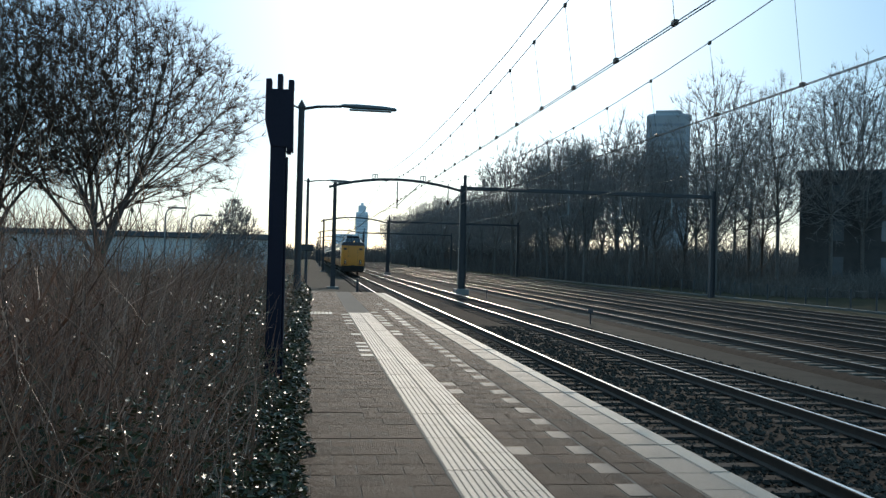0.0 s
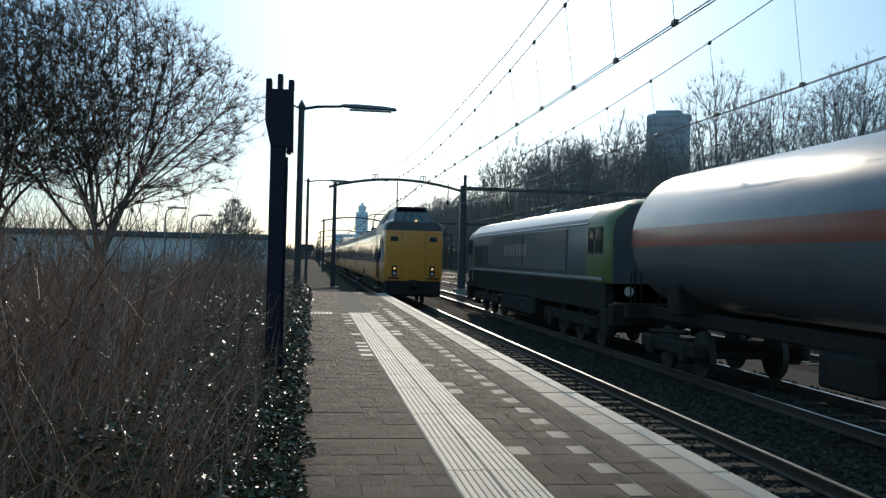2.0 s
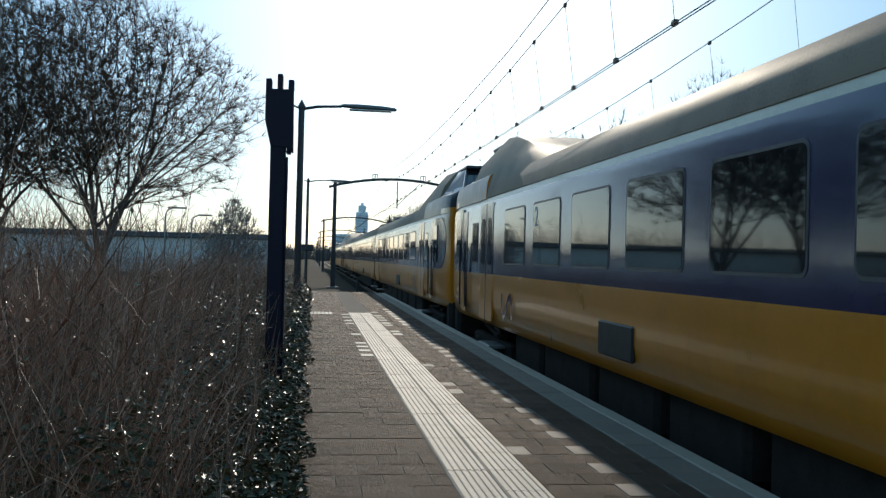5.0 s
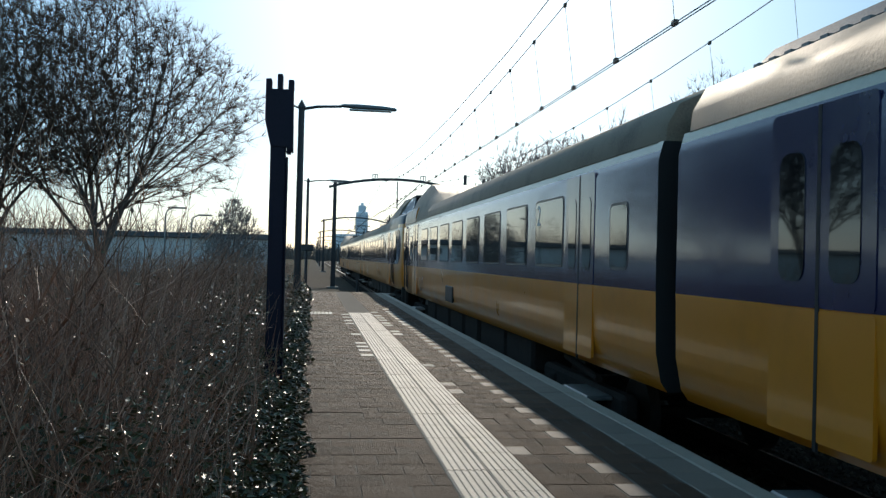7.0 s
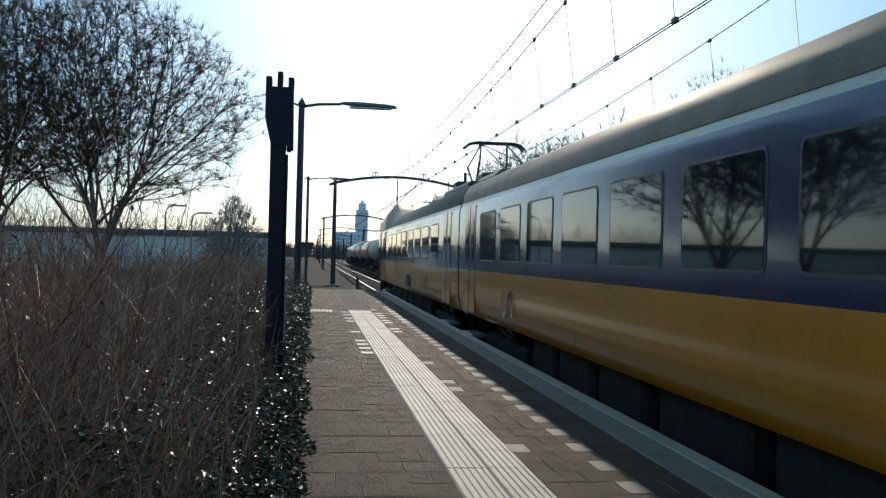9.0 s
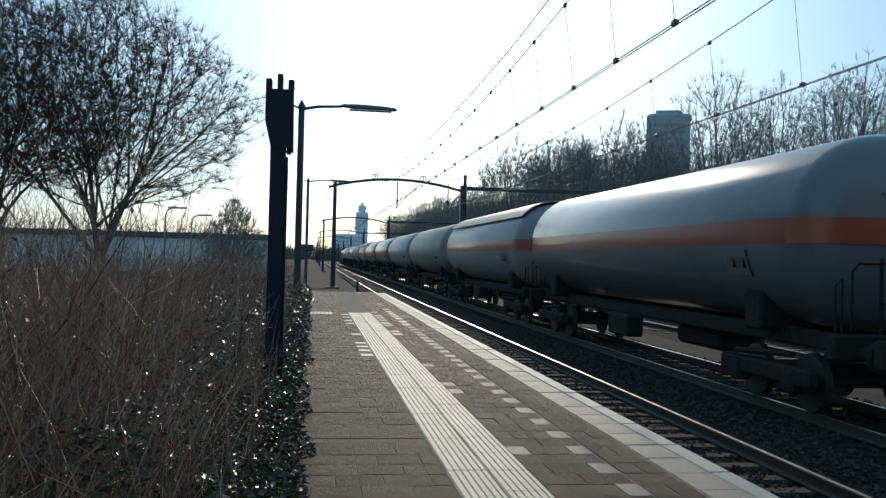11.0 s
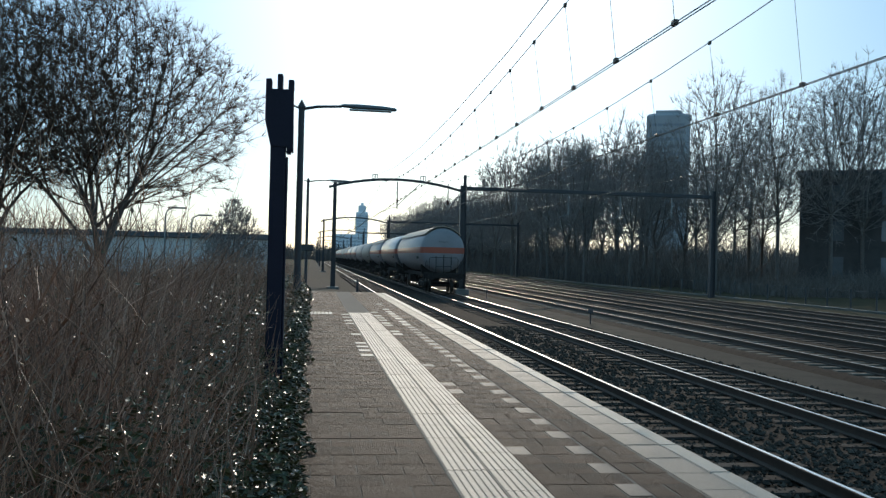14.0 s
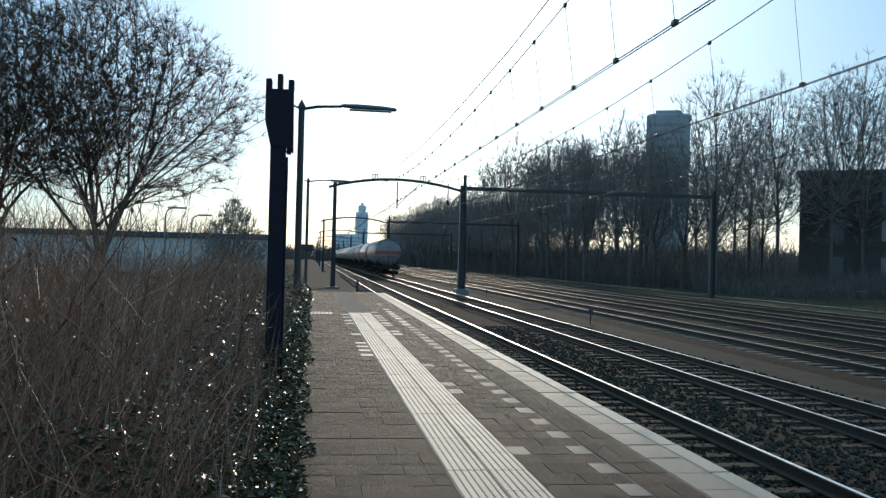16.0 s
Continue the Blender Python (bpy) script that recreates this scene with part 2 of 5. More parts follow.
                self.m.append(mats[j] if mats else 0)
        if caps:
            self.f.append(tuple(k + j for j in range(n))[::-1])
            self.f.append(tuple(k + (len(rings) - 1) * n + j for j in range(n)))
            self.m += [0, 0]
        return self

    def mesh(self, name, mats, smooth=35):
        me = bpy.data.meshes.new(name)
        me.from_pydata(self.v, [], self.f)
        for m in mats:
            me.materials.append(m)
        if len(mats) > 1:
            me.polygons.foreach_set("material_index", self.m)
        if smooth:
            me.polygons.foreach_set("use_smooth", [True] * len(me.polygons))
            me.set_sharp_from_angle(angle=radians(smooth))
        me.update()
        return me


def part(name, shape, mat, parent=None, label="", at=None, smooth=35):
    """Links a shape as one mesh object under a thing or a part."""
    mats = mat if type(mat) in (list, tuple) else [mat]
    data = shape if type(shape) is bpy.types.Mesh else shape.mesh(name, mats, smooth)
    ob = new(name, data)
    if parent is not None:
        ob.parent = parent
    if at is not None:
        ob.matrix_basis = at
    if label:
        ob["label"] = label
    return ob


def thing(name, label, category, at=None, group="", kind=""):
    ob = new(name)
    ob.empty_display_size = 0.2
    if at is not None:
        ob.matrix_basis = at
    return tagged(ob, label, category, group, kind)


def B(*a, **k):
    return Shape().box(*a, **k)


def T(*a, **k):
    return Shape().tube(*a, **k)


# ---- ground, platform, tracks ----
def ground_sheet():
    s = Shape()
    xs = [-2500, -60, -3.2, -0.55, 2.9, 3.3, 11.0, 24.5, 60, 2500]
    ys = [-2500, -120, 40.6, 42.5, 400, 4500]
    zs = {0: -0.9, 1: -0.9, 2: -0.5, 3: -0.45, 4: -0.98, 5: -1.02, 6: -1.02, 7: -0.98, 8: -0.9, 9: -0.9}
    vs = [(x, y, zs[i]) for y in ys for i, x in enumerate(xs)]
    n = len(xs)
    fs = [(r * n + i, r * n + i + 1, (r + 1) * n + i + 1, (r + 1) * n + i) for r in range(len(ys) - 1) for i in range(n - 1)]
    s.add(vs, fs)
    for k, f in enumerate(s.f):
        i = k % (n - 1)
        s.m[k] = 1 if 3 <= i <= 6 else 0
    return tagged(part("ground", s, [GRASS, SOIL], smooth=0), "dry winter grass and bare railway soil", "ground", kind="structure")


def ballast_bed(name, x0, x1, y0, y1, label):
    """A low heap of crushed stone under the tracks, uneven on top."""
    s = Shape()
    nx = max(4, int((x1 - x0) / 0.5))
    ny = int((y1 - y0) / 2.0)
    vs = []
    for j in range(ny + 1):
        for i in range(nx + 1):
            x, y = x0 + (x1 - x0) * i / nx, y0 + (y1 - y0) * j / ny
            z = ZR - 0.198 + 0.02 * noise.noise((x * 1.5, y * 0.7, 0))
            if i in (0, nx):
                z -= 0.25
            vs.append((x, y, z))
    s.add(vs, [(j * (nx + 1) + i, j * (nx + 1) + i + 1, (j + 1) * (nx + 1) + i + 1, (j + 1) * (nx + 1) + i) for j in range(ny) for i in range(nx)])
    return tagged(part(name, s, BALLAST), label, "ballast", kind="structure")


def ballast_stones(x0, x1, y0, y1, count, seed):
    rnd = random.Random(seed)
    s = Shape()
    for _ in range(count):
        t = rnd.random()
        x, y = rnd.uniform(x0, x1), y0 + (y1 - y0) * t * t
        r = rnd.uniform(0.025, 0.055)
        z = ZR - 0.195 + r * 0.3
        vs = []
        for d in ((1, 0, 0), (-1, 0, 0), (0, 1, 0), (0, -1, 0), (0, 0, 1), (0, 0, -1)):
            q = r * rnd.uniform(0.65, 1.15)
            vs.append((x + d[0] * q + rnd.uniform(-.3, .3) * r, y + d[1] * q + rnd.uniform(-.3, .3) * r, z + d[2] * q * 0.8))
        s.add(vs, [(0, 2, 4), (2, 1, 4), (1, 3, 4), (3, 0, 4), (2, 0, 5), (1, 2, 5), (3, 1, 5), (0, 3, 5)])
    return tagged(part("ballast_stones", s, STONE, smooth=0), "loose crushed ballast stones between the rails", "ballast", kind="stuff")


def rail_profile(x):
    h = ZR
    foot = [(-0.062, h - 0.16), (0.062, h - 0.16), (0.062, h - 0.148), (0.009, h - 0.125), (0.009, h - 0.045), (0.034, h - 0.035), (0.034, h - 0.006), (0.027, h), (-0.027, h), (-0.034, h - 0.006), (-0.034, h - 0.035), (-0.009, h - 0.045), (-0.009, h - 0.125), (-0.062, h - 0.148)]
    return [(x + a, b) for a, b in foot]


def track(centre, name, label, y0, y1, sleeper_mat, pitch, sleepers_to, shiny=True):
    tr = thing(name, label, "railway track", kind="structure")
    for side in (-0.753, 0.753):
        prof = rail_profile(centre + side)
        s = Shape()
        mats = [0] * len(prof)
        for j in (7,):
            mats[j] = 1
        s.loft([[(a, y, b) for a, b in prof] for y in (y0, 0, 60, 150, y1)], mats=mats)
        part("rail", s, [RAIL_SIDE, RAIL_TOP if shiny else RAIL_DULL], tr, "rusty rail with a polished running surface")
    me = None
    n, y = 0, 4.0
    while n < 120 and y < sleepers_to:
        if me is None:
            me = B(-1.3, -0.13, -0.12, 1.3, 0.13, 0.06, e=0.02).mesh("sleeper", [sleeper_mat], 0)
        part("sleeper", me, None, tr, at=pose(centre, y, ZR - 0.228 + random.uniform(-.012, .008), 0, 0, random.uniform(-.6, .6)))
        y += pitch
        n += 1
    far = Shape()
    while y < sleepers_to:
        far.box(centre - 1.3, y - 0.13, ZR - 0.32, centre + 1.3, y + 0.13, ZR - 0.168)
        y += pitch
    if far.v:
        tagged(part("sleepers", far, sleeper_mat, tr, smooth=0), kind="stuff")
    return tr


ground_sheet()
ballast_bed("ballast_main", 3.2, 10.3, -60, 420, "grey-brown crushed stone bed under the two main tracks")
ballast_bed("ballast_yard", 11.6, 27.4, -60, 420, "brown trodden ballast under the sidings")
ballast_stones(3.35, 7.6, 3.0, 34.0, 15000, 5)
ballast_stones(7.6, 10.2, 8.0, 40.0, 5000, 6)
track(T1, "track_1", "main track with polished rails beside the platform", -60, 420, SLEEPER, 0.62, 120)
track(T2, "track_2", "second main track with polished rails", -60, 420, SLEEPER, 0.62, 120)
track(13.65, "track_3", "siding with pale concrete sleepers", -60, 420, SLEEPER_PALE, 0.65, 120, False)
track(17.5, "track_4", "siding with brown rails", -60, 420, SLEEPER_WOOD, 0.65, 120, False)
track(21.4, "track_5", "far siding with brown rails", -60, 420, SLEEPER_WOOD, 0.65, 100, False)
track(25.3, "track_6", "outermost siding with brown rails", -60, 420, SLEEPER_WOOD, 0.65, 100, False)

# platform: body, kerb, pavers, ribbed guide strip
PLAT_END = 40.3
plat = thing("platform", "long station platform paved with brown concrete pavers", "platform", kind="structure")
part("platform_body", Shape().box(-0.16, -30, -1.1, 2.98, PLAT_END - 0.05, -0.07), CONCRETE, plat, "concrete platform wall")
part("joint_bed", Shape().box(-0.14, -30, -0.068, 2.70, PLAT_END - 0.06, -0.005), SAND, plat, "dark sand in the paver joints")


def platform_paving():
    rnd = random.Random(3)
    w, d = 0.325, 0.325
    near = B(-w / 2 + 0.0025, -d / 2 + 0.0025, -0.06, w / 2 - 0.0025, d / 2 - 0.0025, 0, e=0.003)
    me = near.mesh("paver", [PAVER], 0)
    half = B(-w / 4 + 0.0025, -d / 2 + 0.0025, -0.06, w / 4 - 0.0025, d / 2 - 0.0025, 0, e=0.003).mesh("paver_half", [PAVER], 0)
    half_light = B(-w / 4 + 0.0025, -d / 2 + 0.0025, -0.06, w / 4 - 0.0025, d / 2 - 0.0025, 0, e=0.003).mesh("pale_paver_half", [PAVER_LIGHT], 0)
    rest = Shape()
    pale_rest = Shape()
    count = 0
    r = 0
    y = -6.0
    while y < PLAT_END - 0.2:
        zones = ((-0.14, 0.965), (1.57, 2.235), (2.24, 2.587))
        for zi, (a, b) in enumerate(zones):
            x = a - (w / 2 if r % 2 else 0)
            while x < b - 0.02:
                x0, x1 = max(x, a), min(x + w, b)
                if x1 - x0 > 0.05:
                    pale = zi == 1 and y < 26 and r % 2 == 1 and x1 - x0 < 0.25 and (x0 > 1.9 or rnd.random() < 0.2)
                    full = x1 - x0 > w - 0.01
                    dz = rnd.uniform(-0.003, 0.002)
                    if 4.0 < y < 14.0 and count < 298 and (full or abs(x1 - x0 - w / 2) < 0.03):
                        count += 1
                        ob = part("paver", me if full else (half_light if pale else half), None, plat, at=pose((x0 + x1) / 2, y, dz, rnd.uniform(-.3, .3), rnd.uniform(-.3, .3), rnd.uniform(-.4, .4)))
                    else:
                        (pale_rest if pale else rest).box(x0 + 0.0025, y - d / 2 + 0.0025, -0.06, x1 - 0.0025, y + d / 2 - 0.0025, dz, e=0.004 if y < 22 else 0)
                x += w
        y += d
        r += 1
    tagged(part("pavers", rest, PAVER_FAR, plat, "brown concrete pavers in half bond", smooth=0), kind="stuff")
    tagged(part("pale_pavers", pale_rest, PAVER_LIGHT, plat, "pale marking pavers", smooth=0), kind="stuff")
    # short pale bars at the end of the guide strip, and a ribbed cross strip
    bar = B(-0.095, -0.155, -0.05, 0.095, 0.155, 0.004, e=0.003).mesh("marking_bar", [TACTILE], 0)
    for x, ys in ((.86, (24.4, 23.3, 22.1, 21.15, 18.25, 16.4, 15.75, 15.1, 14.4)), (1.69, (25.6, 24.0, 23.2, 22.4, 21.4, 20.8, 19.1, 18.4)), (2.12, (30.0, 27.1, 26.0, 25.0, 24.0, 23.0, 22.0, 21.1))):
        for y in ys:
            part("marking_bar", bar, None, plat, at=pose(x, y, 0.002))
    strip = B(-0.04, -0.5, -0.05, 0.04, 0.5, 0.004, e=0.003).mesh("marking_strip", [TACTILE], 0)
    for k in range(6):
        part("marking_bar", strip, None, plat, at=pose(0.0 + .1 * k, 24.9, 0.002))
    # ribbed tiles of the guide strip, two abreast
    rib = Shape()
    rib.box(-0.147, -0.297, -0.06, 0.147, 0.297, 0.001, e=0.003)
    for k in range(6):
        cx = -0.123 + k * 0.0492
        rib.add([(cx - 0.017, -0.295, 0.001), (cx + 0.017, -0.295, 0.001), (cx + 0.011, -0.295, 0.007), (cx - 0.011, -0.295, 0.007), (cx - 0.017, 0.295, 0.001), (cx + 0.017, 0.295, 0.001), (cx + 0.011, 0.295, 0.007), (cx - 0.011, 0.295, 0.007)], [(0, 1, 2, 3), (7, 6, 5, 4), (1, 5, 6, 2), (2, 6, 7, 3), (3, 7, 4, 0)])
    mr = rib.mesh("ribbed_tile", [TACTILE], 0)
    y = -5.7
    while y < 25.2:
        for x in (1.118, 1.418):
            part("ribbed_tile", mr, None, plat, at=pose(x, y, 0.0 + rnd.uniform(0, 0.003)))
        y += 0.6
    # kerb stones: grey inner slab, white outer lip
    mg = B(-0.148, -0.246, -0.2, 0.148, 0.246, 0.002, e=0.008).mesh("kerb_slab", [EDGE_GREY], 0)
    mw = B(-0.083, -0.495, -0.2, 0.083, 0.495, 0.004, e=0.012).mesh("white_kerb", [EDGE_WHITE], 0)
    y = -6.0
    while y < PLAT_END - 0.4:
        for dy in (-.25, .25):
            part("kerb_slab", mg, None, plat, at=pose(2.738, y + dy, rnd.uniform(-.003, .003), rnd.uniform(-.2, .2), rnd.uniform(-.2, .2), rnd.uniform(-.2, .2)))
        part("white_kerb", mw, None, plat, at=pose(2.973, y, rnd.uniform(-.002, .002)))
        y += 1.0


# ---- overhead line ----
def post_i(s, x, y, z0, z1, w0, w1):
    """A lattice-like H column: two flanges and a web, tapering."""
    for sx in (-1, 1):
        s.add([(x + sx * w0, y - w0, z0), (x + sx * w0, y + w0, z0), (x + sx * (w0 - .03), y + w0, z0), (x + sx * (w0 - .03), y - w0, z0), (x + sx * w1, y - w1, z1), (x + sx * w1, y + w1, z1), (x + sx * (w1 - .03), y + w1, z1), (x + sx * (w1 - .03), y - w1, z1)], [(0, 1, 5, 4), (1, 2, 6, 5), (2, 3, 7, 6), (3, 0, 4, 7), (4, 5, 6, 7)])
    s.add([(x - w0, y - .02, z0), (x + w0, y - .02, z0), (x + w0, y + .02, z0), (x - w0, y + .02, z0), (x - w1, y - .02, z1), (x + w1, y - .02, z1), (x + w1, y + .02, z1), (x - w1, y + .02, z1)], [(0, 1, 5, 4), (2, 3, 7, 6)])
    return s


GANTRIES = [66.15, 133.0, 199.0, 265.0, 331.0, 397.0]


def gantry(y, with_yard):
    g = thing("catenary_gantry", "dark steel arched gantry carrying the overhead wires", "gantry", pose(0, y, 0), group="gantries over the tracks")
    part("column", post_i(Shape(), 1.42, 0, ZR, 6.65, 0.17, 0.11), STEEL_DARK, g)
    part("column", post_i(Shape(), 10.5, 0, ZR, 6.75, 0.27, 0.2), STEEL_DARK, g)
    part("footing", B(1.0, -0.45, -1.0, 1.85, 0.45, ZR + 0.12, e=0.04), CONCRETE, g, "concrete footing")
    part("footing", B(10.0, -0.5, -1.1, 11.0, 0.5, ZR + 0.15, e=0.04), CONCRETE, g, "concrete footing")
    part("spike", B(10.5, -0.1, 6.7, 10.7, 0.1, 7.5, e=0.01), STEEL_DARK, g)
    arch = Shape()
    rings = []
    for k in range(17):
        u = k / 16
        x = 1.0 + 9.5 * u
        z = 6.33 + 0.68 * math.sin(math.pi * min(1, max(0, (u * 1.02)))) ** 0.8 if 0 < u < 1 else 6.33
        rings.append([(x, -0.09, z - 0.1), (x, 0.09, z - 0.1), (x, 0.09, z + 0.08), (x, -0.09, z + 0.08)])
    arch.loft(rings)
    part("arched_beam", arch, STEEL_DARK, g, smooth=0)
    for x in (4.2, 7.6):
        bx = Shape()
        bx.box(x - 0.2, -0.05, 6.98, x - 0.15, 0.05, 7.3).box(x + 0.15, -0.05, 6.98, x + 0.2, 0.05, 7.3).box(x - 0.2, -0.05, 7.27, x + 0.2, 0.05, 7.32).box(x - 0.03, -0.03, 6.95, x + 0.03, 0.03, 7.27)
        part("insulator_frame", bx, GALV, g)
    for x in (T1 + 1.05, T2 + 0.9):
        part("drop_tube", T([(x, 0, 6.85), (x, 0, 4.95)], 0.045, 8), GALV, g)
        part("stay", T([(x, 0, 5.15), (x + 1.6, 0, 6.75)], 0.035, 6), GALV, g)
        part("steady_arm", T([(x, 0, 5.05), (x - 0.5, 0, 4.98), (x - 1.05, 0, 4.66)], 0.025, 6), GALV, g)
        part("insulator", T([(x, 0, 5.35 + .06 * k) for k in range(6)], [0.05, 0.09, 0.05, 0.09, 0.05, 0.09], 8), CERAMIC, g)
    if with_yard:
        part("column", post_i(Shape(), 29.2, 0, -0.9, 7.0, 0.2, 0.15), STEEL_DARK, g)
        part("yard_beam", B(10.75, -0.1, 6.42, 29.1, 0.1, 6.68, e=0.02), STEEL_DARK, g)
        for x in (13.65, 17.5, 21.4, 25.3):
            part("drop_tube", T([(x + 0.7, 0, 6.45), (x + 0.7, 0, 4.9)], 0.045, 6), GALV, g)
            part("steady_arm", T([(x + 0.7, 0, 4.95), (x, 0, 4.72)], 0.03, 6), GALV, g)
    return g


SPANS = [(-46.0, 10.0), (10.0, 66.15)] + list(zip(GANTRIES, GANTRIES[1:]))


def overhead_wires(name, x, zc, zm, label, r=1.0):
    """Twin contact wires under a sagging messenger, with droppers and clips."""
    w = thing(name, label, "overhead wire")
    for k, (a, b) in enumerate(SPANS):
        lead = -0.12 if k % 2 else 0.12
        sag = lambda u: zm - 1.1 * 4 * u * (1 - u)
        mx = lambda u: x - 0.22 + 0.12 * u if k == 1 else x - 0.1
        near = k < 3
        for dx in (-0.03, 0.03) if near else (0.0,):
            part("contact_wire", T([(x + dx, a, zc), (x + dx, b, zc)], 0.009 * r if near else 0.02, 5), COPPER, w)
        part("messenger_wire", T([(mx(q / 14), a + (b - a) * q / 14, sag(q / 14)) for q in range(15)], 0.011 * r if near else 0.02, 5), COPPER, w)
        if near and b > 0:
            y = a + 2.2
            while y < b - 1.5:
                u = (y - a) / (b - a)
                part("dropper", T([(mx(u), y, sag(u)), (x, y, zc)], 0.005 * r, 4), COPPER, w)
                part("clip", B(x - .035, y - .06, zc - .02, x + .035, y + .06, zc + .06, e=.008), COPPER, w)
                part("hanger", B(mx(u) - .025, y - .05, sag(u) - .05, mx(u) + .025, y + .05, sag(u) + .03, e=.008), COPPER, w)
                y += 2.5 if x < 8 else 3.6
    return w


for gi, gy in enumerate(GANTRIES):
    gantry(gy, gi < 3)
overhead_wires("overhead_line", T1 + .045, 4.76, 6.83, "copper contact and messenger wires over the platform track")
overhead_wires("overhead_line", T2 + .1, 4.76, 6.95, "copper contact and messenger wires over the second track")
overhead_wires("overhead_line", 13.65, 4.76, 6.6, "thin copper wires over the siding", 0.6)
feeder = thing("feeder_cable", "thin feeder cable strung above the gantries", "cable")
part("cable", T([(4.2, -46, 6.9), (4.2, 10, 6.85), (4.2, 17, 6.34), (4.2, 20.6, 6.16), (4.2, 29, 5.99), (4.2, 38, 5.99), (4.2, 50, 6.3), (4.2, 66.15, 7.25), (4.2, 99, 6.4), (4.2, 133, 7.25), (4.2, 265, 7.25)], 0.011, 5), COPPER, feeder)


# ---- platform furniture ----
def street_lamp(y, x, z0, top, arm, label):
    lp = thing("platform_lamp", label, "lamp post", pose(x, y, 0), group="lamps along the platform")
    part("pole", T([(0, 0, z0), (0, 0, 2.5), (0, 0, top - 0.25)], [0.115, 0.105, 0.095], 12), STEEL_DARK, lp)
    part("finial", T([(0, 0, top - 0.26), (0, 0, top - 0.22), (0, 0, top)], [0.13, 0.13, 0.01], 12), STEEL_DARK, lp)
    part("arm", T([(0, 0, top - 0.3), (0.5, 0, top - 0.2), (1.25, 0, top - 0.16), (arm - 1.75, 0, top - 0.14)], [0.05, 0.045, 0.04, 0.04], 8), STEEL_DARK, lp)
    part("brace", T([(0, 0, top - 0.3), (-0.3, 0, top - 0.18)], 0.03, 6), STEEL_DARK, lp)
    hd = Shape()
    rings = []
    for u, w, h in ((0, .05, .05), (.08, .12, .09), (.3, .16, .12), (.75, .17, .12), (.96, .14, .09), (1, .08, .05)):
        xx = arm - 1.8 + 1.8 * u
        zz = top - 0.15 - 0.06 * u
        rings.append([(xx, w * math.cos(a), zz + h * (0.9 if math.sin(a) > 0 else 0.35) * math.sin(a)) for a in [2 * math.pi * k / 12 for k in range(12)]])
    hd.loft(rings)
    head = part("lamp_head", hd, LAMP_GREY, lp, "long grey luminaire")
    part("lens", B(arm - 1.5, -0.12, top - 0.275, arm - 0.15, 0.12, top - 0.225, e=0.02), LAMP_LENS, head, "clear plastic lens under the head")
    return lp


street_lamp(30.0, -0.47, -0.5, 6.41, 3.0, "tall dark platform lamp post with a long flat luminaire")
street_lamp(70.0, -0.48, -0.6, 7.22, 3.2, "distant dark platform lamp post with a flat luminaire")


def platform_sign():
    sg = thing("platform_totem", "dark navy steel platform totem with a notched top", "sign post", pose(-0.37, 9.75, 0))
    part("post", B(-0.085, -0.07, -0.6, 0.07, 0.07, 2.62, e=0.012), NAVY, sg)
    part("post_strip", B(0.07, -0.05, -0.5, 0.095, 0.05, 2.50, e=0.008), NAVY, sg)
    hd = Shape()
    prof = [(-0.085, 2.60), (0.07, 2.60), (0.13, 2.55), (0.145, 2.55), (0.135, 3.18), (-0.145, 3.18), (-0.145, 2.86)]
    hd.loft([[(a, y, b) for a, b in prof] for y in (0.085, -0.085)])
    head = part("head", hd, NAVY, sg, smooth=0)
    for a, b, z in ((-0.145, -0.085, 3.285), (-0.03, 0.025, 3.335), (0.08, 0.138, 3.28)):
        part("prong", B(a, -0.085, 3.178, b, 0.085, z, e=0.008), NAVY, head)
    part("indicator_box", B(0.075, -0.06, 2.53, 0.125, 0.06, 2.62, e=0.01), NAVY, sg)
    return sg


platform_sign()


def small_post(x, y, z0, h, label, w=0.05, plate=None):
    sp = thing("marker_post", label, "marker post", pose(x, y, z0))
    part("pole", T([(0, 0, 0), (0, 0, h)], w, 8), STEEL_DARK, sp)
    if plate:
        part("plate", B(-plate[0], -0.03, h - plate[1], plate[0], 0.03, h, e=0.01), STEEL_DARK, sp)
    return sp


small_post(2.85, 60.0, ZR - 0.25, 1.1, "short dark marker post beside the track", 0.09)
small_post(11.3, 37.3, -1.02, 0.62, "low dark post with a flat plate between tracks", 0.03, (0.11, 0.16))
small_post(11.2, 60.0, -1.02, 0.6, "low dark post with a flat plate between tracks", 0.03, (0.09, 0.14))
sb = thing("signal_box_post", "dark post with a small box above the hedge", "marker post", pose(-0.35, 52, -0.6))
part("pole", T([(0, 0, 0), (0, 0, 2.6)], 0.06, 8), STEEL_DARK, sb)
part("box", B(-0.3, -0.15, 2.35, 0.4, 0.15, 2.7, e=0.03), STEEL_DARK, sb)


# ---- the electric intercity train ----
def rounded(y0, y1, z0, z1, r, x0, x1, n=4):
    """A slab with rounded corners in the y-z plane, from x0 to x1."""
    pts = []
    for cy, cz, a0 in ((y1 - r, z1 - r, 0), (y0 + r, z1 - r, 90), (y0 + r, z0 + r, 180), (y1 - r, z0 + r, 270)):
        for k in range(n + 1):
            a = radians(a0 + 90 * k / n)
            pts.append((cy + r * math.cos(a), cz + r * math.sin(a)))
    if x1 < x0:
        pts = pts[::-1]
    s = Shape()
    s.loft([[(x0, y, z) for y, z in pts], [(x1, y, z) for y, z in pts]])
    return s


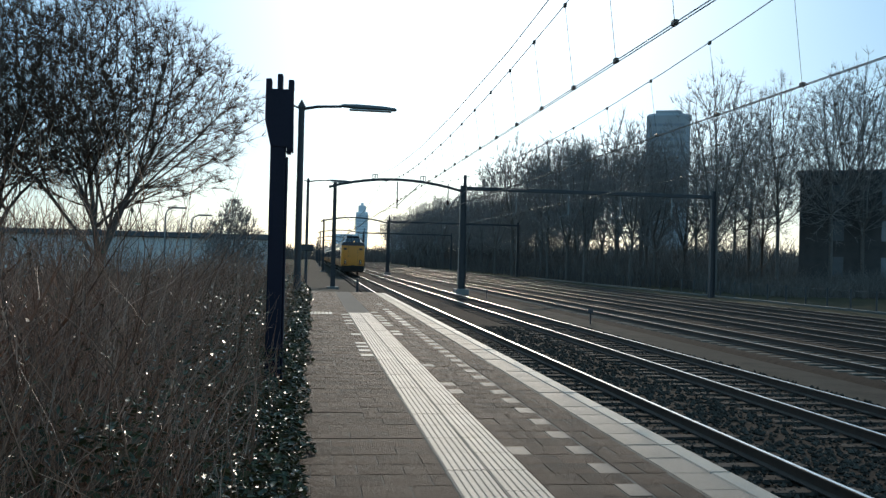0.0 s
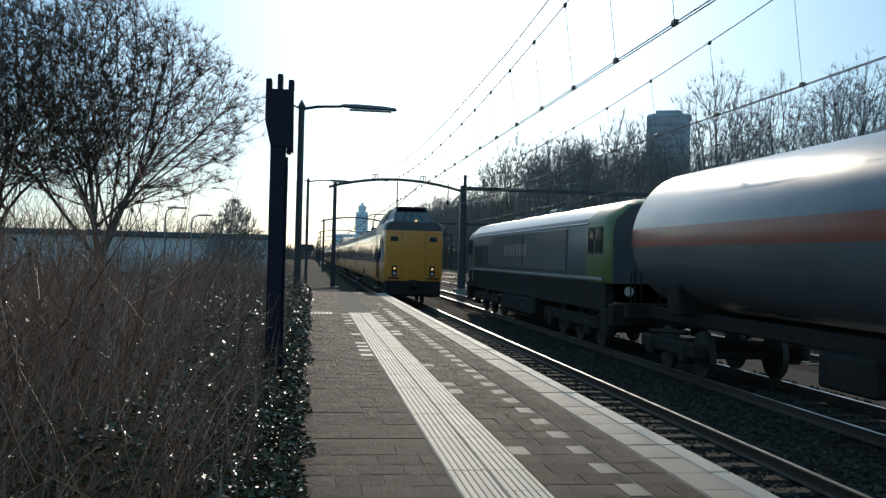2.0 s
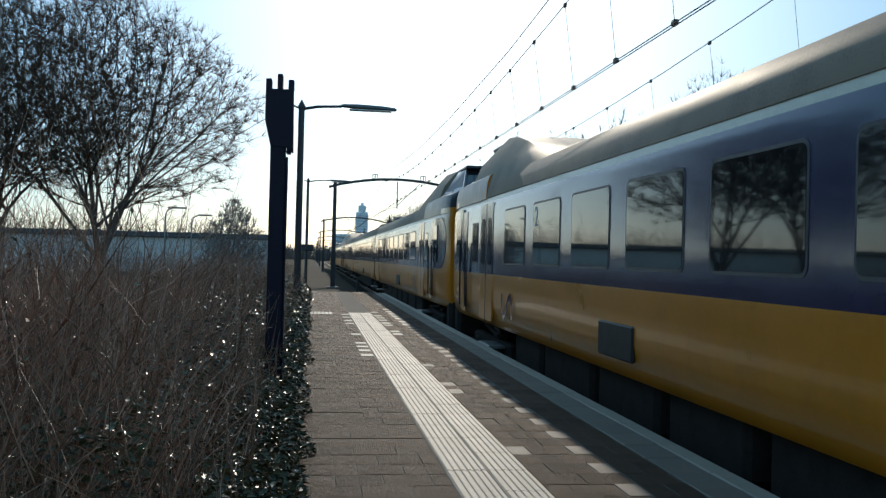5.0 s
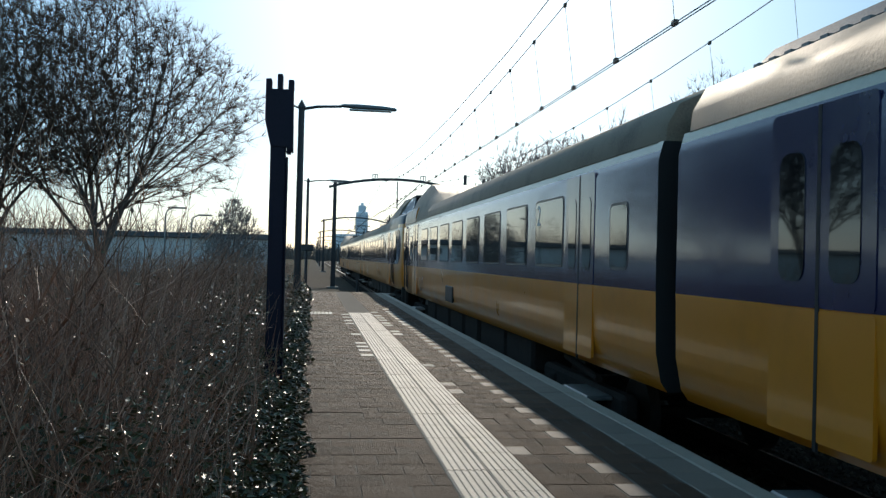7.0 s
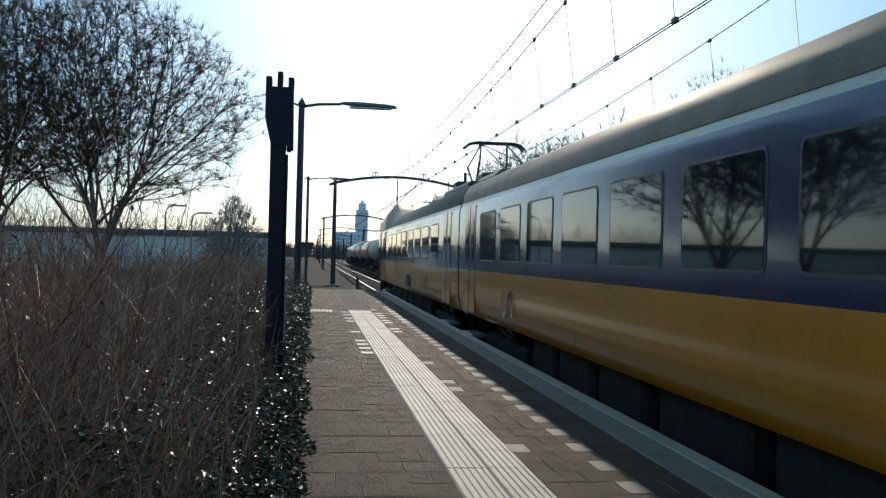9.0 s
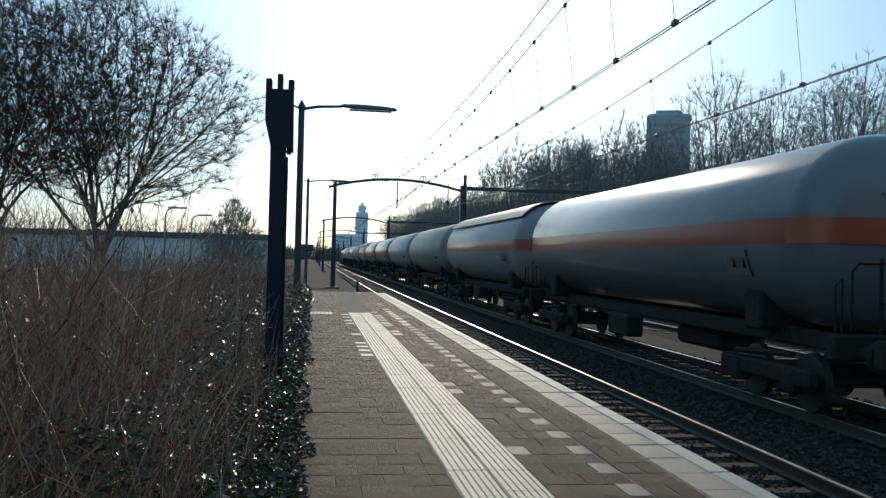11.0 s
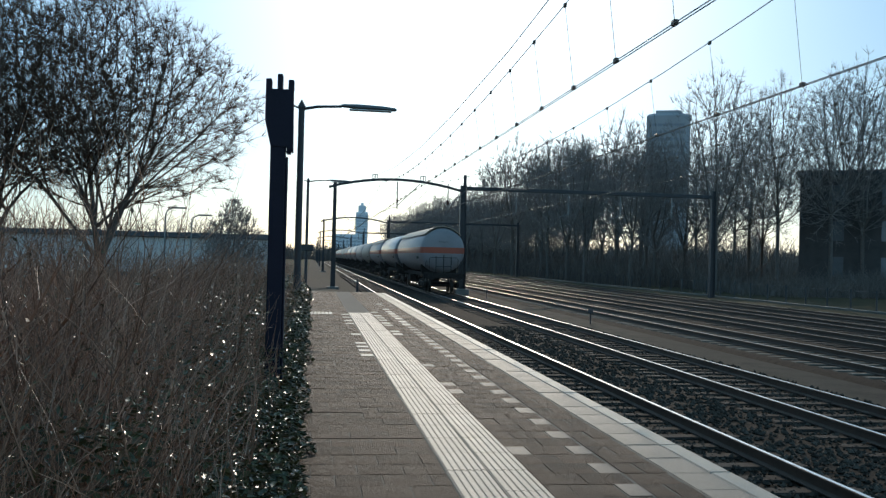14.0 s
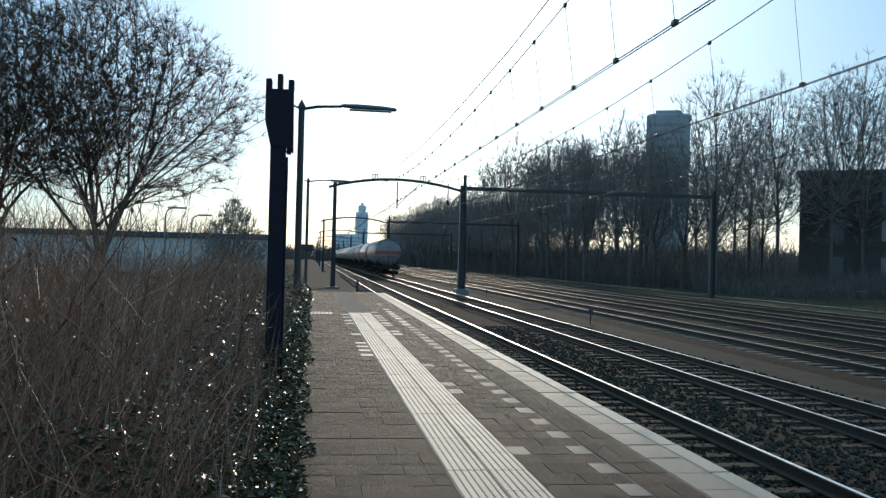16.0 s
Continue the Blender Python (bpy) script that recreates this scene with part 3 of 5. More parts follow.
SIDE = [(1.36, 1.02), (1.43, 1.12), (1.485, 1.4), (1.5, 1.98), (1.5, 3.22), (1.475, 3.33), (1.45, 3.42)]
ROOF = [(1.46, 3.42), (1.44, 3.60), (1.32, 3.81), (1.0, 3.96), (0.6, 4.04), (0.2, 4.07)]


def coach_body(parent, y0, y1, nose):
    """Painted side walls, front and floor in one shell; the roof is its own part."""
    ring = [(x, z) for x, z in SIDE] + [(-x, z) for x, z in SIDE[::-1]]
    n = len(ring)
    mats = [1, 1, 1, 0, 0, 2, 2, 2, 0, 0, 1, 1, 1, 3]
    stations = [(y0, 1.0), (y1, 1.0)]
    if nose:
        stations = [(0.0, 0.885), (0.05, 0.91), (0.18, 0.935), (0.6, 0.965), (1.1, 0.985), (1.7, 1.0), (y1, 1.0)]
    s = Shape()
    rings = [[(x * k, y, z) for x, z in ring] for y, k in stations]
    s.loft(rings, mats=mats)
    s.m[-2] = 1 if nose else 4
    s.m[-1] = 4
    if nose:   # the yellow front wraps round onto the sides
        for k in range(len(stations) - 1):
            if stations[k + 1][0] <= 1.2:
                for j in range(n):
                    s.m[k * n + j] = 1
    return part("body", s, [IC_BLUE, IC_YELLOW, IC_STRIPE, UNDER, RUBBER], parent, "yellow and blue coach shell", smooth=30)


def coach_roof(parent, y0, y1):
    ring = [(x, z) for x, z in ROOF] + [(-x, z) for x, z in ROOF[::-1]]
    s = Shape()
    s.loft([[(x * 0.97, y0, z - 0.02) for x, z in ring], [(x, y0 + 0.1, z) for x, z in ring], [(x, y1 - 0.1, z) for x, z in ring], [(x * 0.97, y1, z - 0.02) for x, z in ring]])
    return part("roof", s, IC_ROOF, parent, "grimy grey curved roof")


def window_pane(parent, y0, y1, z0=2.2, z1=3.08):
    for sd in (-1, 1):
        fr = part("window_frame", rounded(y0 - .03, y1 + .03, z0 - .03, z1 + .03, .09, sd * 1.497, sd * 1.506), WINDOW_FRAME, parent, smooth=30)
        part("pane", rounded(y0, y1, z0, z1, .07, sd * 1.503, sd * 1.510), GLASS, fr, "tinted reflecting glass", smooth=30)


def coach_door(parent, y0, y1):
    for sd in (-1, 1):
        m = (y0 + y1) / 2
        for a, b in ((y0, m), (m, y1)):
            lf = part("door_leaf", rounded(a + .012, b - .012, 1.98, 3.30, .05, sd * 1.496, sd * 1.507), IC_BLUE, parent, smooth=30)
            part("door_pane", rounded(a + .17, b - .14, 2.15, 3.02, .1, sd * 1.505, sd * 1.513), GLASS, lf, smooth=30)
            part("door_apron", rounded(a + .012, b - .012, 1.12, 1.965, .03, sd * 1.475, sd * 1.506), IC_YELLOW, lf, smooth=30)
        part("door_gap", B(sd * 1.49, m - .02, 1.06, sd * 1.51, m + .02, 3.3), RUBBER, parent)
        part("step", B(sd * 1.2, y0 + .1, .62, sd * 1.52, y1 - .1, .68, e=.015), GALV, parent, "metal boarding step")


def wheelset(parent, y):
    for sd in (-0.75, 0.75):
        part("wheel", T([(sd - .065, y, .46), (sd + .065, y, .46)], .46, 20), WHEEL, parent)
    part("axle", T([(-0.75, y, .46), (0.75, y, .46)], .08, 8), UNDER, parent)


def bogie(parent, y, wb=1.25):
    bg = part("bogie_frame", Shape().box(-1.2, y - wb - .6, .42, -.98, y + wb + .6, .72, e=.05).box(.98, y - wb - .6, .42, 1.2, y + wb + .6, .72, e=.05).box(-1.1, y - .35, .45, 1.1, y + .35, .7, e=.05), UNDER, parent, "grimy bogie frame")
    wheelset(bg, y - wb)
    wheelset(bg, y + wb)
    for sd in (-1.1, 1.1):
        part("damper", T([(sd, y - .9, .9), (sd * 1.08, y + .9, .8)], .05, 8), UNDER, bg)
        for q in (-wb, wb):
            part("axle_box", B(sd - .14, y + q - .2, .3, sd + .14, y + q + .2, .66, e=.05), UNDER, bg)


def logo(parent, y, z):
    """A plain interlocked curved-arrow shape."""
    for sd in (-1, 1):
        x = sd * 1.506
        pts = [(y + .40, z - .20), (y + .40, z + .06), (y + .24, z + .20), (y + .08, z + .10), (y - .08, z - .10), (y - .24, z - .20), (y - .40, z - .06), (y - .40, z + .20)]
        s = Shape()
        rows = []
        for k, (a, b) in enumerate(pts):
            (p, q), (u, v) = pts[max(0, k - 1)], pts[min(len(pts) - 1, k + 1)]
            L = math.hypot(u - p, v - q)
            ny, nz = -(v - q) / L * .05, (u - p) / L * .05
            rows.append([(x + sd * .004, a + ny, b + nz), (x + sd * .004, a - ny, b - nz)])
        s.loft(rows, closed=False, caps=False)
        part("emblem", s, IC_BLUE, parent, "plain blue curved emblem", smooth=0)


def class_digit(parent, y, z, digit="2"):
    for sd in (-1, 1):
        cu = bpy.data.curves.new("class_digit", "FONT")
        cu.body, cu.size, cu.extrude, cu.align_x = digit, 0.42, 0.003, "CENTER"
        ob = new("class_digit", cu)
        ob.data.materials.append(WHITE_PAINT)
        ob.parent = parent
        ob.matrix_basis = Matrix.Translation((sd * 1.512, y, z)) @ Matrix(((0, 0, sd, 0), (sd, 0, 0, 0), (0, 1, 0, 0), (0, 0, 0, 1)))


def underfloor(parent, a, b):
    y = a
    rnd = random.Random(int(a * 10))
    while y < b - 1:
        L = rnd.uniform(1.2, 2.6)
        part("equipment_box", B(-1.25, y, .45, 1.25, min(b, y + L), 1.05, e=.06), UNDER, parent)
        y += L + rnd.uniform(.15, .5)


def pantograph(parent, y):
    pg = part("pantograph_base", Shape().box(-.75, y - .9, 4.02, -.6, y + .9, 4.12, e=.02).box(.6, y - .9, 4.02, .75, y + .9, 4.12, e=.02).box(-.75, y - .08, 4.02, .75, y + .08, 4.12, e=.02).box(-.7, y - .95, 3.8, .7, y - .7, 4.05, e=.03), STEEL_DARK, parent, "dark pantograph with a twin collector head")
    for sx in (-.5, .5):
        for sy in (-1, 1):
            part("lower_arm", T([(sx, y + sy * .1, 4.12), (sx * 1.1, y + sy * .95, 4.72)], .03, 6), STEEL_DARK, pg)
            part("upper_arm", T([(sx * 1.1, y + sy * .95, 4.72), (sx * .7, y, 5.27)], .022, 6), STEEL_DARK, pg)
    for sy in (-1, 1):
        part("brace", T([(-.55, y + sy * .95, 4.72), (.35, y, 5.27)], .014, 5), STEEL_DARK, pg)
    for sy in (-.14, .14):
        part("collector", T([(-.82, y + sy, 5.14), (-.68, y + sy, 5.26), (-.5, y + sy, 5.3), (.5, y + sy, 5.3), (.68, y + sy, 5.26), (.82, y + sy, 5.14)], .035, 6), STEEL_DARK, pg)
    for k, (bx, by, bw, bl, bh) in enumerate(((-.75, -1.9, .5, .8, .22), (.3, -2.0, .5, .7, .3), (-.5, 1.3, .9, .7, .24), (.35, 1.9, .45, .9, .2))):
        part("roof_equipment", B(bx, y + by, 4.02, bx + bw, y + by + bl, 4.07 + bh, e=.05), STEEL_DARK, pg)
    for sx, sy in ((-.6, -.7), (.6, -.7), (-.6, .7), (.6, .7)):
        part("insulator", T([(sx, y + sy, 3.86 + .04 * k) for k in range(5)], [.05, .09, .05, .09, .05], 8), CERAMIC, pg)


def roof_gear(parent, y, kind, tall=0.0):
    if kind == "dome":
        part("roof_dome", T([(-.2, y, 3.95), (-.2, y, 4.14 + tall), (-.2, y, 4.2 + tall), (-.2, y, 4.23 + tall)], [.44, .42, .34, .1], 14), STEEL_DARK, parent)
    elif kind == "grille":
        g = part("roof_grille", B(-1.22, y, 3.7, 1.22, y + 2.4, 4.0, e=.14), STEEL_DARK, parent, "slatted roof ventilation grille")
        for k in range(9):
            for sd in (-1, 1):
                part("slat", B(sd * 1.2, y + .15 + k * .25, 3.72, sd * 1.27, y + .25 + k * .25, 3.86), GALV, g)
    elif kind == "box":
        part("roof_box", B(-.7, y, 3.95, .7, y + 1.5, 4.2, e=.06), STEEL_DARK, parent)


def nose_width(y):
    pts = [(0.0, 0.885), (0.05, 0.91), (0.18, 0.935), (0.6, 0.965), (1.1, 0.985), (1.7, 1.0), (9, 1.0)]
    for (a, p), (b, q) in zip(pts, pts[1:]):
        if y <= b:
            return p + (q - p) * (y - a) / (b - a)
    return 1.0


def end_coach(motor):
    """Driving coach: cab at y = 0, plain end at y = 26.6."""
    c = thing("intercity_coach", "yellow and blue electric driving coach with a raised cab", "train coach", group="coaches of the intercity train")
    end = 26.2 if motor == "tail" else 26.75
    coach_body(c, 0, end, True)
    coach_roof(c, 5.0, end - .05)
    # brow over the nose: yellow lip below, dark band above, rounded in plan like the nose
    rings, mats = [], [0, 1, 1, 1, 1, 1, 1, 0, 1]
    brow = [0.0, .05, .18, .6, 1.1, 1.7, 3.0, 4.6]
    for y in brow:
        w = 1.475 * nose_width(y) * (1 if y > .1 else .99 + .1 * y)
        f = max(0.0, 1 - y / .2) * .03
        half = [(w, 3.40), (w * .998, 3.54), (w * .985, 3.72), (w * .955 - f, 3.86), (w * .86 - f, 3.95)]
        rings.append([(x, y - .012, z) for x, z in half] + [(-x, y - .012, z) for x, z in half[::-1]])
    bs = Shape().loft(rings, mats=[1] * 10)
    for k in range(len(brow) - 1):
        for j in (0, 8):
            bs.m[k * 10 + j] = 0 if brow[k + 1] <= 1.2 else 1
    bs.m[-2] = 1
    hd = part("cab_brow", bs, [IC_YELLOW, IC_DARK], c, "dark band over the yellow nose", smooth=28)
    part("nose_lip", B(-1.29, -.022, 3.40, 1.29, .03, 3.54, e=.008), IC_YELLOW, c)
    # raised cab: raked windscreen, side lights, overhanging roof plate
    f0, f1, r0, r1 = (.95, .46, 3.93), (.71, 1.6, 4.66), (1.27, 2.2, 3.95), (.74, 2.7, 4.70)
    cab = Shape()
    mir = lambda p: (-p[0], p[1], p[2])
    cab.add([f0, f1, mir(f1), mir(f0), r0, r1, mir(r1), mir(r0)], [(3, 0, 1, 2), (0, 4, 5, 1), (7, 3, 2, 6), (1, 5, 6, 2), (4, 7, 6, 5)])
    part("cab_hood", cab, IC_DARK, hd, "dark raised driving cab", smooth=0)
    part("roof_plate", B(-.76, 1.42, 4.655, .76, 2.9, 4.745, e=.03), IC_DARK, hd)
    part("cab_sill", B(-1.0, .30, 3.93, 1.0, .44, 3.965, e=.012), IC_ROOF, hd)

    def slab(name, quad, out, mat, label=""):
        """A thin pane on a sloping face: a quad and its outward offset."""
        o = Vector(out).normalized() * .014
        q = Shape()
        q.add([Vector(p) + o for p in quad] + [Vector(p) - o for p in quad], [(0, 1, 2, 3), (7, 6, 5, 4), (0, 4, 5, 1), (1, 5, 6, 2), (2, 6, 7, 3), (3, 7, 4, 0)])
        part(name, q, mat, hd, label, smooth=0)

    def on(a0, a1, b0, b1, u, v):
        return Vector(a0).lerp(Vector(a1), u).lerp(Vector(b0).lerp(Vector(b1), u), v)
    for u0, u1 in ((.03, .485), (.515, .97)):
        slab("windscreen", [on(mir(f0), f0, mir(f1), f1, u, v) for u, v in ((u0, .05), (u1, .05), (u1, .94), (u0, .94))], (0, -.55, .83), GLASS, "sloping dark windscreen pane")
    for sd in (-1, 1):
        g = (lambda p: p) if sd > 0 else mir
        for u0, u1 in ((.05, .50), (.58, .93)):
            slab("side_pane", [on(g(f0), g(r0), g(f1), g(r1), u, v) for u, v in ((u0, .06), (u1, .06), (u1, .92), (u0, .92))], (sd * .8, -.15, .58), GLASS, "slanting cab side window")
        part("wiper", T([(sd * .5, .60, 4.05), (sd * .25, 1.2, 4.44)], .014, 5), RUBBER, hd)
    st2 = [(4.0, 1.47, .92, 4.68), (5.0, 1.47, .95, 4.57), (6.0, 1.465, 1.0, 4.38), (7.0, 1.465, 1.05, 4.16), (7.8, 1.46, 1.05, 4.02), (8.4, 1.45, 1.0, 3.92)]

    def hood_ring(y, w, wt, zt, y2=None):
        half = [(w, y, 3.42), (w * .985, y, min(3.60, zt - .02)), (w * .55 + wt * .45 + .03, y if y2 is None else (y + y2) / 2, 3.50 + (zt - 3.50) * .62), (wt, y if y2 is None else y2, zt)]
        return half + [(0, y if y2 is None else y2, zt + .03)] + [(-a, b, d) for a, b, d in half[::-1]]
    part("roof_fairing", Shape().loft([hood_ring(2.2, 1.47, .78, 4.70, 2.75)] + [hood_ring(*q) for q in st2]), IC_ROOF, c, "grimy roof hump behind the cab", smooth=45)
    for sd in (-1, 1):
        part("grab_rail", T([(sd * 1.54, 2.05, 1.25), (sd * 1.56, 2.05, 2.6)], .02, 6), RUBBER, c)
        part("grab_rail", T([(sd * 1.54, 2.75, 1.25), (sd * 1.56, 2.75, 2.6)], .02, 6), RUBBER, c)
        part("cab_door", rounded(2.12, 2.68, 1.15, 3.25, .06, sd * 1.49, sd * 1.508), IC_BLUE, c, smooth=30)
        part("cab_door_apron", rounded(2.13, 2.67, 1.15, 1.97, .03, sd * 1.49, sd * 1.512), IC_YELLOW, c, smooth=30)
        ep = Shape()
        cols = []
        for k in range(25):
            y = .26 + 1.86 * (k / 24) ** 1.4
            h = .66 * math.sqrt(max(0, 1 - max(0, (.92 - y) / .66) ** 2))
            x = sd * (1.5 * nose_width(y) + .012)
            cols.append([(x, y, 2.655 - h - .001), (x, y, 2.655 + h + .001), (sd * (abs(x) - .03), y, 2.655 + h + .001), (sd * (abs(x) - .03), y, 2.655 - h - .001)][::-sd])
        ep.loft(cols)
        part("end_panel", ep, IC_BLUE, c, "blue rounded corner panel", smooth=30)
        part("corner_pane", rounded(1.3, 1.95, 2.15, 3.12, .07, sd * 1.45, sd * 1.522), GLASS, c, smooth=30)
        bz = part("headlight_bezel", B(sd * .9 - .14, -.03, 1.36, sd * .9 + .14, .05, 1.88, e=.06), RUBBER, c, "dark headlight unit")
        part("headlight", T([(sd * .9, -.02, 1.73), (sd * .9, -.05, 1.73)], .055, 14), HEADLIGHT if motor != "tail" else LENS_OFF, bz, "lit warm headlight")
        part("tail_lamp", T([(sd * .9, -.02, 1.50), (sd * .9, -.045, 1.50)], .07, 14), LENS_OFF, bz)
        part("hatch", B(sd * .93 - .18, -.035, 3.03, sd * .93 + .18, .03, 3.25, e=.08), RUBBER, c, "dark square vent on the nose")
        part("front_step", B(sd * .93 - .28, -.06, 1.25, sd * .93 + .28, .03, 1.32, e=.01), RUBBER, c)
    part("nose_seam", B(-.56, -.012, 1.2, -.55, .02, 3.42), RUBBER, c)
    part("nose_seam", B(.55, -.012, 1.2, .56, .02, 3.42), RUBBER, c)
    part("top_light", T([(.12, .44, 4.03), (.12, .30, 4.03)], .06, 12), HEADLIGHT, hd, "lit lamp above the nose")
    part("front_valance", B(-1.325, -.02, .42, 1.325, .5, 1.22, e=.08), UNDER, c, "black front valance")
    part("coupler", B(-.2, -.32, .86, .2, .3, 1.22, e=.05), UNDER, c)
    coach_door(c, 4.25, 5.55)
    window_pane(c, 3.35, 3.95, 2.2, 2.95)
    first_window = {"up": 7.1, "tail": 6.6, "plain": 7.55}[motor]
    for k in range(8):
        window_pane(c, first_window + 2.1 * k, first_window + 1.5 + 2.1 * k)
    if motor == "plain":
        window_pane(c, 6.6, 7.05, 2.2, 2.9)
    if motor != "tail":
        coach_door(c, 24.3, 25.6)
    else:
        coach_door(c, 22.95, 24.2)
        window_pane(c, 24.8, 25.35, 2.2, 2.86)
    bogie(c, 3.9)
    bogie(c, 22.6)
    underfloor(c, 6.5, 20.2)
    if motor != "plain":
        vent = 15.0 if motor == "up" else 12.0
        for sd in (-1, 1):
            part("side_vent", B(sd * 1.512, vent, 1.22, sd * 1.46, vent + 1.15, 1.6, e=.02), RUBBER, c, "dark ventilation grille in the skirt")
    logo(c, 6.9 if motor == "tail" else 20.5, 1.47)
    class_digit(c, 7.3 if motor == "plain" else 8.9, 2.75)
    class_digit(c, 21.5, 2.75)
    part("corridor_bellows", B(-1.2, end, 1.1, 1.2, end + .14, 3.7, e=.06), RUBBER, c, "black corridor bellows")
    if motor == "up":
        part("roof_well", B(-1.1, 21.2, 3.85, 1.1, 25.6, 4.07, e=.06), STEEL_DARK, c)
        pantograph(c, 22.9)
        roof_gear(c, 19.5, "box")
        roof_gear(c, 25.9, "dome")
    else:
        if motor == "tail":
            roof_gear(c, 24.2, "dome", .1)
            roof_gear(c, 25.6, "dome", .1)
    roof_gear(c, 15.0, "dome")
    return c


def mid_coach():
    c = thing("intercity_coach", "yellow and blue electric middle coach", "train coach", group="coaches of the intercity train")
    coach_body(c, .4, 26.6, False)
    coach_roof(c, .45, 26.55)
    coach_door(c, 1.2, 2.5)
    for k in range(10):
        window_pane(c, 3.03 + 2.04 * k, 4.55 + 2.04 * k)
    coach_door(c, 23.55, 24.85)
    bogie(c, 4.0)
    bogie(c, 22.1)
    underfloor(c, 6.6, 19.7)
    part("side_vent", B(-1.512, 10.4, 1.22, -1.46, 11.6, 1.54, e=.02), RUBBER, c, "dark ventilation grille in the skirt")
    logo(c, 5.75, 1.47)
    class_digit(c, 4.81, 2.75)
    class_digit(c, 21.15, 2.75, "1")
    for sd in (-1, 1):
        part("stripe", B(sd * 1.507, 17.5, 1.80, sd * 1.48, 22.8, 1.86), IC_BLUE, c, "thin blue line")
    roof_gear(c, 20.5, "dome")
    roof_gear(c, 0.6, "grille")
    roof_gear(c, 23.4, "grille")
    part("corridor_bellows", B(-1.2, 26.6, 1.1, 1.2, 27.05, 3.7, e=.06), RUBBER, c, "black corridor bellows")
    part("corridor_bellows", B(-1.2, -.1, 1.1, 1.2, .4, 3.7, e=.06), RUBBER, c, "black corridor bellows")
    return c


UNIT = 80.6
intercity = []          # (coach, distance of its origin behind the nose, turned round)
first = end_coach("up")
last = end_coach("tail")
plain = end_coach("plain")
middle = mid_coach()
intercity += [(first, 0.0, False), (middle, 26.85, False), (last, UNIT - .45, True)]
for u, fr, ba in ((1, last, last), (2, plain, first)):
    intercity.append((plain if fr is plain else copy_thing(fr, Matrix()), u * UNIT + .45, False))
    intercity.append((copy_thing(middle, Matrix()), u * UNIT + (26.85 if u == 1 else 54.1), u == 2))
    intercity.append((copy_thing(ba, Matrix()), (u + 1) * UNIT - (.45 if u == 1 else .0), True))


